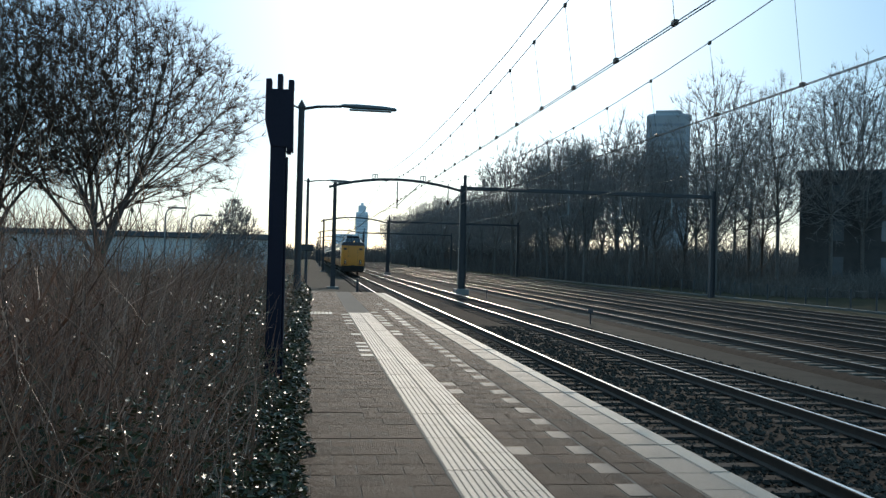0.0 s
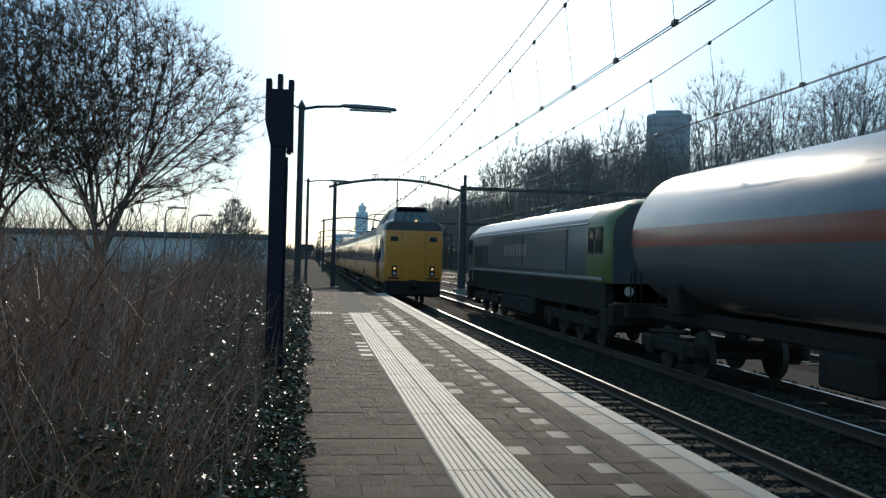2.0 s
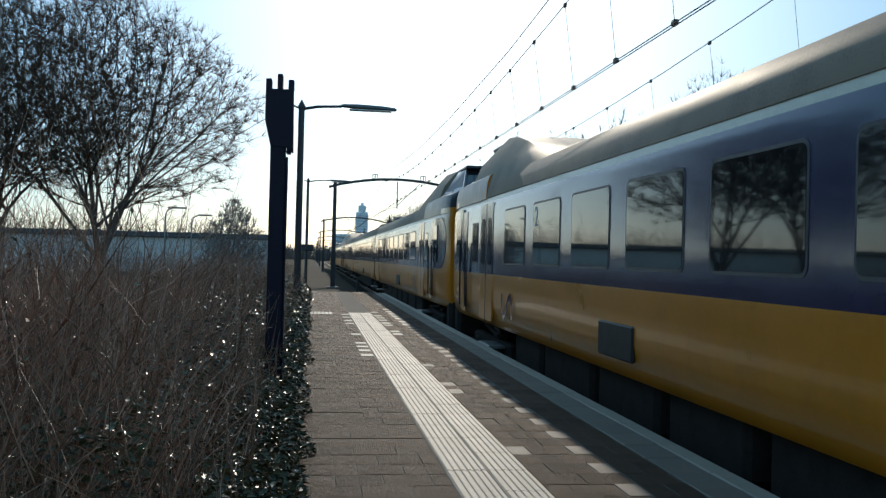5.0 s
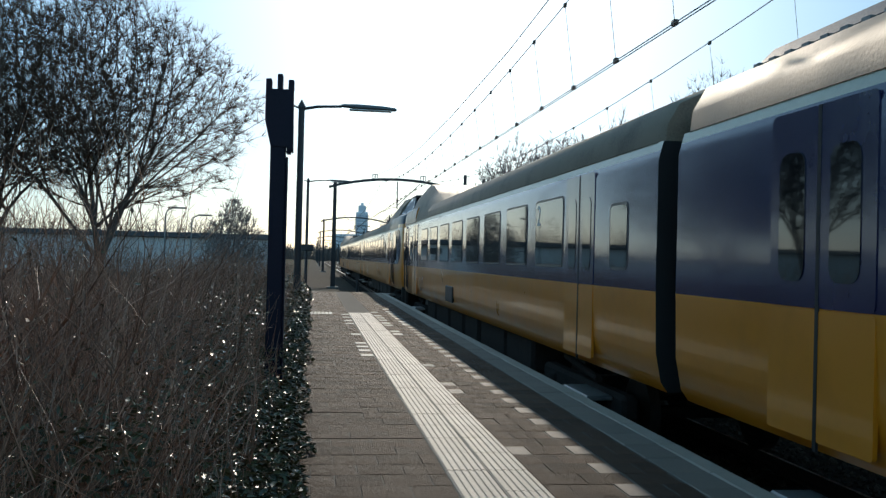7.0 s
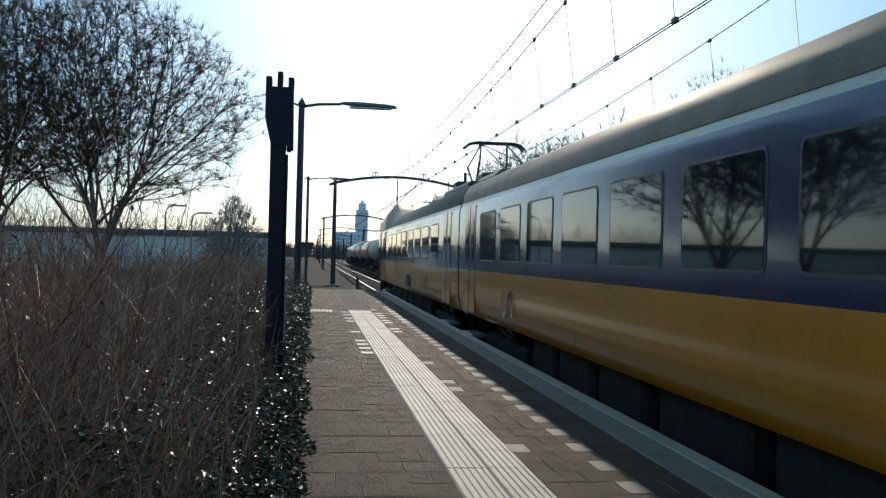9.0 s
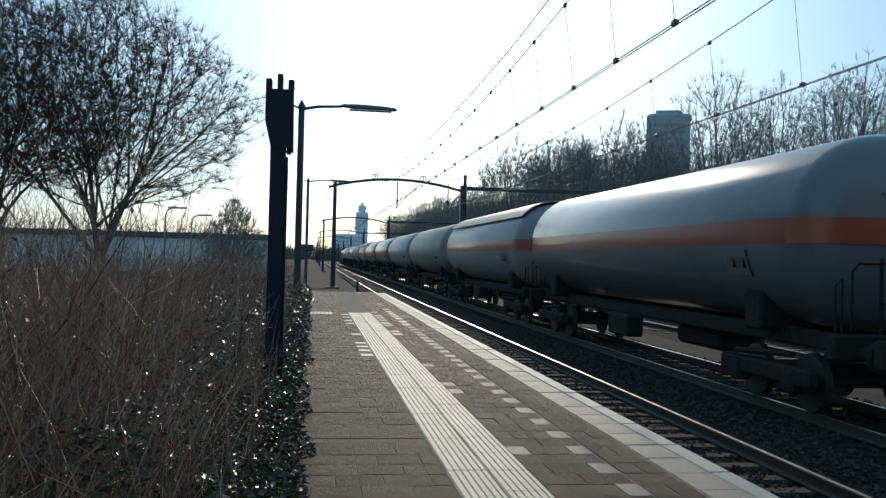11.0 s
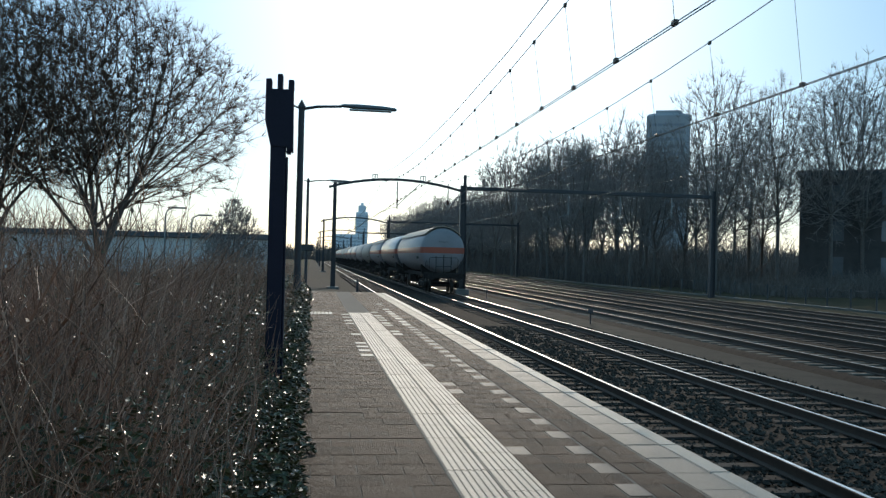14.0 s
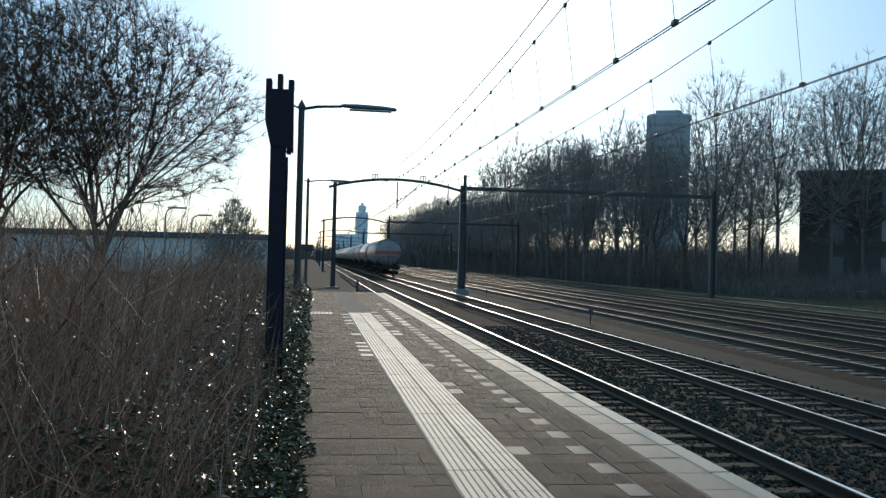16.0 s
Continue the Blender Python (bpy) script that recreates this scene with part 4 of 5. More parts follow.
# ---- the goods train ----
def tank_wagon(tank_mat, band, shield, label):
    w = thing("tank_wagon", label, "tank wagon", group="wagons of the goods train")
    zc, r, a, b = 2.80, 1.5, 0.95, 18.65
    L = b - a
    s = Shape()
    prof = [(0, .0), (.02, .35), (.06, .75), (.14, 1.08), (.27, 1.33), (.42, 1.44), (.62, 1.5)]
    st = [(a + y, q) for y, q in prof] + [(b - y, q) for y, q in prof[::-1]]
    rings = []
    n = 48
    for y, q in st:
        q = max(q, .01)
        rings.append([(q * math.cos(2 * math.pi * k / n), y, zc + q * math.sin(2 * math.pi * k / n)) for k in range(n)])
    mats = []
    for k in range(n):
        z = math.sin(2 * math.pi * (k + .5) / n)
        mats.append(1 if band and -.12 < z < .12 else 0)
    s.loft(rings, mats=mats)
    for i in range(len(rings) - 1):
        if i != len(prof) - 1:
            s.m[i * n:(i + 1) * n] = [0] * n
    part("tank", s, [tank_mat, TANK_BAND], w, "cylindrical pressure tank", smooth=40)
    if band:
        zs = [zc + r * math.sin(2 * math.pi * k / n) for k in (-1, 1)]
        for end in (0, 1):
            eb = Shape()
            cols = []
            for k in range(33):
                lo = []
                for z in zs:
                    h = math.sqrt(r * r - (z - zc) ** 2)
                    x = h * 1.001 * math.sin(math.pi * (k / 32 - .5))
                    q = min(r, math.hypot(x, z - zc))
                    d = .62
                    for (y1, q1), (y2, q2) in zip(prof, prof[1:]):
                        if q1 <= q <= q2:
                            d = y1 + (y2 - y1) * (q - q1) / (q2 - q1)
                            break
                    lo.append((x * 1.012, (a + d - .016) if end == 0 else (b - d + .016), z))
                cols.append(lo)
            eb.loft(cols, closed=False, caps=False)
            part("end_band", eb, TANK_BAND, w)
    if shield:
        sh = Shape()
        ang = [radians(40 + 100 * k / 24) for k in range(25)]
        out = [((r + .10) * math.cos(t), zc + (r + .10) * math.sin(t)) for t in ang]
        inn = [((r + .06) * math.cos(t), zc + (r + .06) * math.sin(t)) for t in ang[::-1]]
        sh.loft([[(x, y, z) for x, z in out + inn] for y in (a + .45, b - .45)])
        part("sun_shield", sh, SHIELD, w, "curved sun shield over the tank", smooth=40)
    part("underframe", Shape().box(-.8, .55, 1.0, -.6, 18.95, 1.28, e=.03).box(.6, .55, 1.0, .8, 18.95, 1.28, e=.03).box(-1.3, .5, .95, 1.3, .75, 1.32, e=.03).box(-1.3, 18.85, .95, 1.3, 19.1, 1.32, e=.03), UNDER, w, "grimy steel underframe")
    for y in (3.2, 16.4):
        part("saddle", B(-1.2, y - .3, 1.2, 1.2, y + .3, 1.85, e=.05), UNDER, w)
    for y in (1.0, 18.6):
        e = y + (-.33 if y < 5 else .33)
        for sd in (-1, 1):
            part("ladder_rail", T([(sd * .5, y * 1.0 + (-.32 if y < 5 else .32), 1.3), (sd * .5, y + (-.32 if y < 5 else .32), 2.4)], .025, 6), UNDER, w)
            part("end_post", T([(sd * 1.2, e, 1.3), (sd * 1.2, e, 2.0), (sd * 1.1, e, 2.1), (sd * 1.1, e, 1.3)], .018, 6), UNDER, w)
            part("buffer", T([(sd * .87, .5 if y < 5 else 19.1, 1.06), (sd * .87, .1 if y < 5 else 19.4, 1.06)], .1, 10), UNDER, w)
            part("buffer_plate", T([(sd * .87, .0 if y < 5 else 19.5, 1.06), (sd * .87, .06 if y < 5 else 19.44, 1.06)], .24, 14), UNDER, w)
        part("handrail", T([(-.95, e, 1.35), (-.95, e, 2.2), (-.85, e, 2.32), (.85, e, 2.32), (.95, e, 2.2), (.95, e, 1.35)], .02, 6), UNDER, w, "hooped end handrail")
        part("hand_brake", T([(.0, e, 1.3), (.0, e, 2.5)], .028, 6), UNDER, w)
        part("ladder_rung", T([(-.5, y + (-.32 if y < 5 else .32), 1.75), (.5, y + (-.32 if y < 5 else .32), 1.75)], .018, 6), UNDER, w)
    for y in (2.9, 16.7):
        bogie(w, y, .9)
    for sd in (-1, 1):
        pn = Shape()
        lo, hi = (sd * 1.375, 2.1), (sd * 1.512, 2.52)
        pn.add([(lo[0], 2.9, lo[1]), (lo[0], 3.75, lo[1]), (hi[0], 3.75, hi[1]), (hi[0], 2.9, hi[1]), (lo[0] - sd * .05, 2.9, lo[1]), (lo[0] - sd * .05, 3.75, lo[1]), (hi[0] - sd * .05, 3.75, hi[1]), (hi[0] - sd * .05, 2.9, hi[1])], [(0, 1, 2, 3), (7, 6, 5, 4), (0, 4, 5, 1), (2, 6, 7, 3)])
        pl = part("data_panel", pn, GALV, w, "grey marking panel", smooth=0)
        for k in (3.0, 3.38):
            part("marking_bar", B(sd * 1.40, k, 2.22, sd * 1.475, k + .24, 2.40), RUBBER, pl)
    part("end_marking", B(-.3, .95, 3.33, .3, .985, 3.37), LOCO_DARK, w, "small dark bar of markings")
    part("valve_box", B(-1.3, 9.2, .55, -.9, 10.6, 1.05, e=.04), UNDER, w)
    part("brake_gear", B(-.5, 6.0, .55, .5, 8.2, .95, e=.08), UNDER, w)
    return w


def goods_loco():
    c = thing("diesel_locomotive", "grey diesel freight locomotive with lime green cab end", "locomotive", group="")
    # y = 0 is the leading end; the body runs to y = -21.3
    half = [(1.30, 1.74), (1.32, 1.8), (1.32, 3.18), (1.25, 3.40), (.86, 3.76), (.4, 3.88), (0, 3.9)]
    ring = half + [(-x, z) for x, z in half[-2::-1]]
    n = len(ring)
    mats = [0] * n
    for j in (2, 3, 4, 5, 6, 7, 8, 9):
        mats[j] = 1
    st = [(-.62, .93, -.10), (-.75, .97, -.05), (-1.4, 1, 0), (-5.0, 1, 0), (-18.9, 1, 0), (-20.0, 1, 0), (-20.6, .97, -.05), (-20.75, .93, -.10)]
    s = Shape()
    rings = []
    for y, k, dz in st:
        rings.append([(x * k, y, z + (dz if z > 2.5 else 0)) for x, z in ring][::-1])
    s.loft(rings, mats=mats[::-1])
    for k in range(len(st) - 1):
        if st[k][0] <= -18.9:
            for j in range(n):
                f = k * n + j
                s.m[f] = 2
    part("body", s, [LOCO_GREY, LOCO_ROOF, LOCO_GREEN], c, "grey body with lime green end", smooth=30)
    for sd in (-1, 1):
        part("solebar_stripe", B(sd * 1.31, -20.3, 1.79, sd * 1.345, -1.0, 1.87, e=.008), GALV, c)
        part("side_frame", B(sd * 1.05, -20.4, 1.02, sd * 1.29, -.9, 1.76, e=.03), UNDER, c, "black frame side under the body")
        for a, b in ((-11.65, -6.3), (-17.1, -11.8)):
            p = part("louvre_panel", B(sd * 1.315, a, 1.98, sd * 1.34, b, 3.20, e=.01), LOCO_GREY, c, "ribbed grey side panel")
            for k in range(14):
                part("rib", B(sd * 1.34, a + .05, 2.03 + k * .083, sd * 1.362, b - .05, 2.065 + k * .083), LOCO_GREY, p)
        part("side_grille", B(sd * 1.315, -5.45, 2.0, sd * 1.336, -4.05, 2.86, e=.01), RUBBER, c, "black grille beside the cab")
        part("side_grille", B(sd * 1.315, -3.98, 2.0, sd * 1.336, -2.55, 2.86, e=.01), RUBBER, c, "black grille beside the cab")
        for y in (-.95, -19.25):
            for q in (0, .62):
                fr = part("cab_window_frame", rounded(y - .3 + q - .62, y + .22 + q - .62, 2.46, 3.16, .07, sd * 1.318, sd * 1.335), RUBBER, c, smooth=30)
                part("pane", rounded(y - .25 + q - .62, y + .17 + q - .62, 2.51, 3.11, .05, sd * 1.33, sd * 1.34), GLASS, fr, smooth=30)
        part("door_rail", T([(sd * 1.37, -2.3, 1.3), (sd * 1.37, -2.3, 2.9)], .018, 6), GALV, c)
        part("fuel_tank", B(sd * .3, -13.2, .4, sd * 1.3, -8.1, 1.05, e=.1), UNDER, c)
        for y in (-.35, -21.0):
            part("buffer", T([(sd * .87, y, 1.06), (sd * .87, y + (.3 if y > -5 else -.3), 1.06)], .11, 10), UNDER, c)
            part("buffer_plate", T([(sd * .87, y + (.28 if y > -5 else -.28), 1.06), (sd * .87, y + (.34 if y > -5 else -.34), 1.06)], .25, 14), UNDER, c)
        for y in (-1.0, -20.4):
            part("cab_step", B(sd * 1.05, y - .25, .45, sd * 1.33, y + .25, 1.1, e=.03), UNDER, c)
        part("roof_edge_rail", T([(sd * 1.30, -19, 3.27), (sd * 1.30, -2.2, 3.27)], .025, 6), LOCO_ROOF, c)
    for k, (yy, ww) in enumerate(((-8.8, .4), (-9.3, .4), (-9.8, .4), (-10.3, .36), (-10.8, .4), (-11.25, .4), (-11.72, .12), (-12.0, .42))):
        part("letter_bar", B(-1.374, yy - ww, 2.42, -1.362, yy, 2.80, e=.003), TANK_GREY, c, "pale bar of worn lettering")
    for y, sg in ((-.66, 1), (-20.71, -1)):
        for sx in (-.62, .62):
            part("windscreen", B(sx - .5, y - .03, 2.45, sx + .5, y + .05, 3.12, e=.04), GLASS, c)
        part("front_light", T([(-.8, y, 1.55), (-.8, y + .06 * sg, 1.55)], .12, 12), LENS_OFF, c)
        part("front_light", T([(.8, y, 1.55), (.8, y + .06 * sg, 1.55)], .12, 12), LENS_OFF, c)
    part("bufferbeam", B(-1.3, -.75, .7, 1.3, -.4, 1.25, e=.04), UNDER, c)
    part("bufferbeam", B(-1.3, -21.05, .7, 1.3, -20.65, 1.25, e=.04), UNDER, c)
    for y in (-13.8, -7.6, -10.5):
        part("roof_fan", T([(0, y, 3.86), (0, y, 3.98)], .62, 20), LOCO_DARK, c)
    part("exhaust", B(-.3, -12.2, 3.8, .3, -11.3, 4.05, e=.05), LOCO_DARK, c)
    for y in (-4.4, -16.9):
        bg = part("bogie_frame", Shape().box(-1.2, y - 2.7, .5, -1.0, y + 2.7, .85, e=.06).box(1.0, y - 2.7, .5, 1.2, y + 2.7, .85, e=.06), UNDER, c, "three-axle bogie")
        for q in (-1.85, 0, 1.85):
            wheelset(bg, y + q)
            for sd in (-1.12, 1.12):
                part("axle_box", B(sd - .13, y + q - .22, .3, sd + .13, y + q + .22, .7, e=.05), UNDER, bg)
    return c


WAGON = 19.5
loco = goods_loco()
loco.scale = (1, 1.055, 1)
kinds = [tank_wagon(TANK_GREY, True, False, "silver-grey tank wagon with an orange gas band"),
         tank_wagon(TANK_WHITE, True, True, "off-white tank wagon with a sun shield and orange band"),
         tank_wagon(TANK_TAN, False, False, "dirty beige tank wagon"),
         tank_wagon(TANK_WHITE, False, False, "clean white tank wagon")]
order = [0, 1, 0, 2, 1, 0, 0, 3, 2, 1, 0, 1]      # from the locomotive to the last wagon
goods = []
used = set()
for i, k in enumerate(order):
    w = kinds[k] if k not in used else copy_thing(kinds[k], Matrix())
    used.add(k)
    goods.append((w, 22.6 + WAGON * (i + 1)))     # how far the wagon's rear end trails the leading end


def motions():
    """Both trains run at steady speed: the intercity towards the viewer, the goods train away."""
    for c, back, turned in intercity:
        rows = []
        for t in (0.0, 5.0, 10.5, 16.0):
            y = 112.6 - 34.08 * t + back
            rows.append((t, pose(T1, y, ZR, 0, 0, 180 if turned else 0)))
        walk(c, rows)
    for w, back in [(loco, 0.0)] + goods:
        rows = []
        for t in (0.0, 5.0, 10.5, 16.0):
            rows.append((t, pose(T2, -1.34 + 22.74 * t - back, ZR)))
        walk(w, rows)


# ---- plants ----
def winter_tree(name, label, seed, n, height, low, wide, stems, twig, bark, mat_twig, at, group="", fan=.4, step=.7, sprays=4, spray_len=.42, belly=.43, taper=.5, tilt=.12, thin=.0042):
    """A bare tree: crown points are joined one by one to the nearest limb, and limbs thicken towards the root.
    stems: the low fork as lists of points; twig: the tip radius."""
    r = random.Random(seed)
    cap = n * 6 + 200
    pos, par, run = np.zeros((cap, 3)), np.full(cap, -1, int), np.zeros(cap)
    count = 1
    pos[0] = (0, 0, -.5)

    def put(p, up):
        nonlocal count
        pos[count], par[count] = p, up
        run[count] = run[up] + float(np.linalg.norm(pos[count] - pos[up]))
        count += 1
        return count - 1
    base = put((0, 0, .25), 0)
    fork = put(stems[0], base)
    for st in stems[1:]:
        last = fork
        for p in st:
            last = put(p, last)
    mid = low + belly * (height - low)
    pts = []
    while len(pts) < n:
        d = Vector((r.gauss(0, 1), r.gauss(0, 1), r.gauss(0, 1))).normalized()
        q = r.random() ** .36
        edge = 1 + .22 * noise.noise((d.x * 1.9 + seed, d.y * 1.9, d.z * 1.9)) + .10 * noise.noise((d.x * 5 + seed, d.y * 5, d.z * 5))
        z = d.z * q * edge
        w = wide * q * edge * (max(.05, 1 - z * z) ** taper if z > 0 else 1.0)
        x, y = d.x * w, d.y * w
        z *= height - mid if z > 0 else mid - low
        pts.append((x, y, mid + z))
    top = np.array(stems[0])
    pts = np.array(pts)
    pts = pts[np.argsort(np.linalg.norm(pts - top, axis=1))]
    for p in pts:
        dist = np.linalg.norm(pos[2:count] - p, axis=1)
        i = 2 + int(np.argmin(dist + fan * run[2:count]))
        a, length = pos[i].copy(), float(dist[i - 2])
        k = max(1, int(length / step + .5))
        bow = np.array((r.gauss(0, .03), r.gauss(0, .03), -.04)) * length
        last = i
        for j in range(1, k + 1):
            if count >= cap - 1:
                break
            u = j / k
            last = put(a + (p - a) * u + bow * 4 * u * (1 - u) + (np.array((r.gauss(0, .02), r.gauss(0, .02), r.gauss(0, .02))) * step if j < k else 0), last)
    flow, main = np.zeros(count), np.full(count, -1, int)
    for i in range(count - 1, 0, -1):
        flow[i] = max(flow[i], twig ** 2.35)
        up = par[i]
        flow[up] += flow[i]
        if main[up] < 0 or flow[i] > flow[main[up]]:
            main[up] = i
    for _ in range(3):        # limbs run smoothly
        for i in range(3, count):
            if main[i] >= 0:
                pos[i] = pos[i] * .5 + (pos[par[i]] + pos[main[i]]) * .25
    rad = flow ** (1 / 2.35)
    rad[0] = rad[1] * 1.35
    wood, crown = Shape(), Shape()
    for i in range(1, count):
        up = par[i]
        if up and main[up] == i:
            continue
        chain = [up, i]
        while main[chain[-1]] >= 0:
            chain.append(main[chain[-1]])
        rr = [min(rad[k], rad[i] * 1.25) for k in chain]
        rr[-1] *= .6
        big = rr[0] > twig * 5
        (wood if big else crown).tube([pos[k] for k in chain], rr, 8 if rr[0] > .06 else (5 if big else 3), caps=False)
    for i in range(3, count):
        if rad[i] > twig * 2.6:
            continue
        o = Vector(pos[i])
        d = (o - Vector(pos[par[i]])).normalized()
        for k in range(sprays):
            e = (d * .8 + Vector((r.gauss(0, .6), r.gauss(0, .6), r.gauss(tilt, .45)))).normalized()
            length = spray_len * r.uniform(.4, 1.3)
            m = o + e * length * .5
            f = m + (e + Vector((r.gauss(0, .35), r.gauss(0, .35), r.gauss(.1, .3)))).normalized() * length * .5
            crown.tube([o, m, f] if thin < .01 else [o, f], [thin, thin * .8, thin * .5] if thin < .01 else [thin, thin * .5], 3, caps=False)
    t = thing(name, label, "tree", at, group)
    part("trunk", wood, bark, t, "grey-brown bark trunk and limbs", smooth=60)
    part("crown", crown, mat_twig, t, "dense crown of bare twigs", smooth=0)
    return t


GROUP = "bare trees behind the hedge"
near_a = winter_tree("bare_tree", "wide bare broadleaf tree with several low stems", 11, 2700, 9.8, 3.3, 4.3,
                     [(0, 0, 1.8), [(-.22, .1, 2.7), (-.35, .2, 4.2), (-.4, .2, 5.8)], [(.4, -.1, 2.5), (.75, 0, 3.6), (1.3, .2, 5.0)], [(-.8, 0, 2.5), (-1.5, .2, 4.1), (-1.9, .3, 5.5)], [(.1, .7, 2.8), (.3, 1.5, 4.6)], [(.25, -.8, 2.9), (.45, -1.5, 4.4)]],
                     .0066, BARK, TWIG, pose(-5.95, 27.5, -.6), GROUP, fan=.52, sprays=10, spray_len=.32, thin=.0056)
near_b = winter_tree("bare_tree", "tall bare broadleaf tree behind the hedge", 23, 2700, 10.0, 3.4, 4.4,
                     [(0, 0, 1.7), [(-.4, .1, 2.7), (-.9, .3, 4.0), (-1.2, .3, 5.4)], [(.3, 0, 2.9), (.5, .2, 4.4), (.6, .2, 5.9)], [(.5, -.6, 2.8), (.9, -1.3, 4.3)], [(-.2, .7, 2.9), (-.2, 1.4, 4.5)]],
                     .0066, BARK, TWIG, pose(-9.3, 28.5, -.6), GROUP, fan=.52, sprays=10, spray_len=.32, thin=.0056)
for x, y, turn in ((-11.6, 18.0, 200), (-9.6, 11.0, 75), (-9.0, 3.5, 300)):
    copy_thing(near_a if turn > 110 else near_b, pose(x, y, -.6, 0, 0, turn))
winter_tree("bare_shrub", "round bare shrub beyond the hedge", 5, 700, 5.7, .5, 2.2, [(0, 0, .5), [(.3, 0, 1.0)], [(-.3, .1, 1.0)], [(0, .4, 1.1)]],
            .014, BARK, TWIG_HAZED, pose(-5.1, 62, -.8), "", fan=.6, sprays=6, spray_len=.5, thin=.014)

# park crowns use the twig colour with the haze painted in
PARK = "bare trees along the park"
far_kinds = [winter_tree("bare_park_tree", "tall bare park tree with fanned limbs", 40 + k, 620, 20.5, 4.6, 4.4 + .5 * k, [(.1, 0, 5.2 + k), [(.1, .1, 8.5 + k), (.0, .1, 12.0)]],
                         .015, BARK, TWIG_HAZED, pose(38, 85, -.9), PARK, fan=.75, step=1.3, sprays=6, spray_len=.8, belly=.5, taper=.25, tilt=.3, thin=.014) for k in range(3)]
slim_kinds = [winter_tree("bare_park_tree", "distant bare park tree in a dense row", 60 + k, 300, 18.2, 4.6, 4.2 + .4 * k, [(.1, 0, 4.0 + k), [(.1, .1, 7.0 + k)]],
                          .026, BARK, TWIG_HAZED, pose(38, 300, -.9), PARK, fan=.75, step=1.6, sprays=6, spray_len=1.0, belly=.55, taper=.25, tilt=.3, thin=.024) for k in range(3)]
rnd = random.Random(77)
spots = [(37.0, 83, 1.06, 0), (44.6, 86, 1.03, 1), (49.0, 84, 1.05, 2), (53.5, 86, 1.18, 0), (40.6, 96, .85, 1), (57, 95, 1.15, 2), (48, 99, 1.02, 1), (61, 84, 1.15, 1), (42.0, 90, .80, 2), (52, 104, .95, 0)]
y = 98.0
while y < 400:
    for lane in range(3 if y < 150 else 4):
        x = 32.5 + 6.0 * lane + rnd.uniform(-1.5, 1.5)
        s = (.86 if y < 116 else 1.12 if y < 165 else .92 if y < 230 else 1.06) * rnd.uniform(.88, 1.06)
        spots.append((x, y + rnd.uniform(-3, 3), s, 3 + rnd.randrange(3)))
    y += 7.6 + y * .02
for k in range(14):     # deeper in the park
    y = rnd.uniform(150, 330)
    spots.append((rnd.uniform(70, 130) * y / 200, y, rnd.uniform(.6, .85), 3 + rnd.randrange(3)))
placed = set()
for x, y, s, k in spots:
    kind = (far_kinds + slim_kinds)[k]
    m = pose(x, y, -0.9, 0, 0, rnd.uniform(0, 360))
    if kind.name not in placed:
        placed.add(kind.name)
        kind.matrix_basis = m
        ob = kind
    else:
        ob = copy_thing(kind, m)
    ob.scale = (s, s, s)


BUDS = []


def hedge():
    """A thicket of bare crooked shoots beside the platform, with stouter branching bushes in it."""
    r = random.Random(9)
    s = Shape()

    def keep(q):
        return Vector((min(q.x, -.30 + .10 * noise.noise((q.y * 1.7, q.z * 2, 0))), q.y, q.z))

    def shoot(p, d, h, base, depth, wild):
        """A crooked shoot that forks again and again."""
        n = 4
        pts = [p]
        for k in range(n):
            d = (d + Vector((r.gauss(0, wild), r.gauss(0, wild), r.gauss(.06, wild * .6)))).normalized()
            pts.append(keep(pts[-1] + d * h / n))
        s.tube(pts, [base * (1 - .17 * k) for k in range(n + 1)], 3, caps=False)
        if depth:
            for b in range(r.randint(2, 4)):
                i = r.randint(1, n - 1)
                o = pts[i].lerp(pts[i + 1], r.random())
                e = (d * .75 + Vector((r.gauss(0, .55), r.gauss(0, .55), r.uniform(-.15, .45)))).normalized()
                shoot(o, e, h * r.uniform(.25, .5), base * .6, depth - 1, wild)
        elif p.y < 16 and r.random() < .30:
            BUDS.append(pts[r.randint(1, n)])

    for _ in range(4300):
        t = r.random()
        y = 3.4 + 42 * t ** 2.0
        w = 1.2 + 5.0 * min(1, (y - 2) / 14)
        x = -0.42 - w * r.random() ** 1.15
        edge = min(1.0, (-.25 - x) / .8)
        h = (1.44 + .22 * r.random() - .3 * noise.noise((x * .8, y * .5, 2))) * (.45 + .55 * edge) * r.uniform(.65, 1.05)
        shoot(Vector((x, y, -.5)), Vector((r.gauss(-.04, .22), r.gauss(0, .22), 1)).normalized(), h + .35 * edge, r.uniform(.002, .0042) * (1 + y * .045), 1, .2)
    for _ in range(170):            # stout bushes
        y = 4.6 + 9 * r.random() ** 1.2
        x = -.9 - .30 * y * r.random() ** .8 - .3
        h = r.uniform(1.4, 2.1) * (1.15 if x < -1.5 else .8)
        for k in range(r.randint(2, 4)):
            shoot(Vector((x + r.gauss(0, .06), y + r.gauss(0, .06), -.5)), Vector((r.gauss(0, .28), r.gauss(0, .28), 1)).normalized(), h * r.uniform(.7, 1.05), r.uniform(.006, .0105), 3 if y < 9 else 2, .17)
    return tagged(part("hedge", s, HEDGE_TWIG, smooth=0), "dense brown leafless hedge beside the platform", "hedge", kind="stuff")


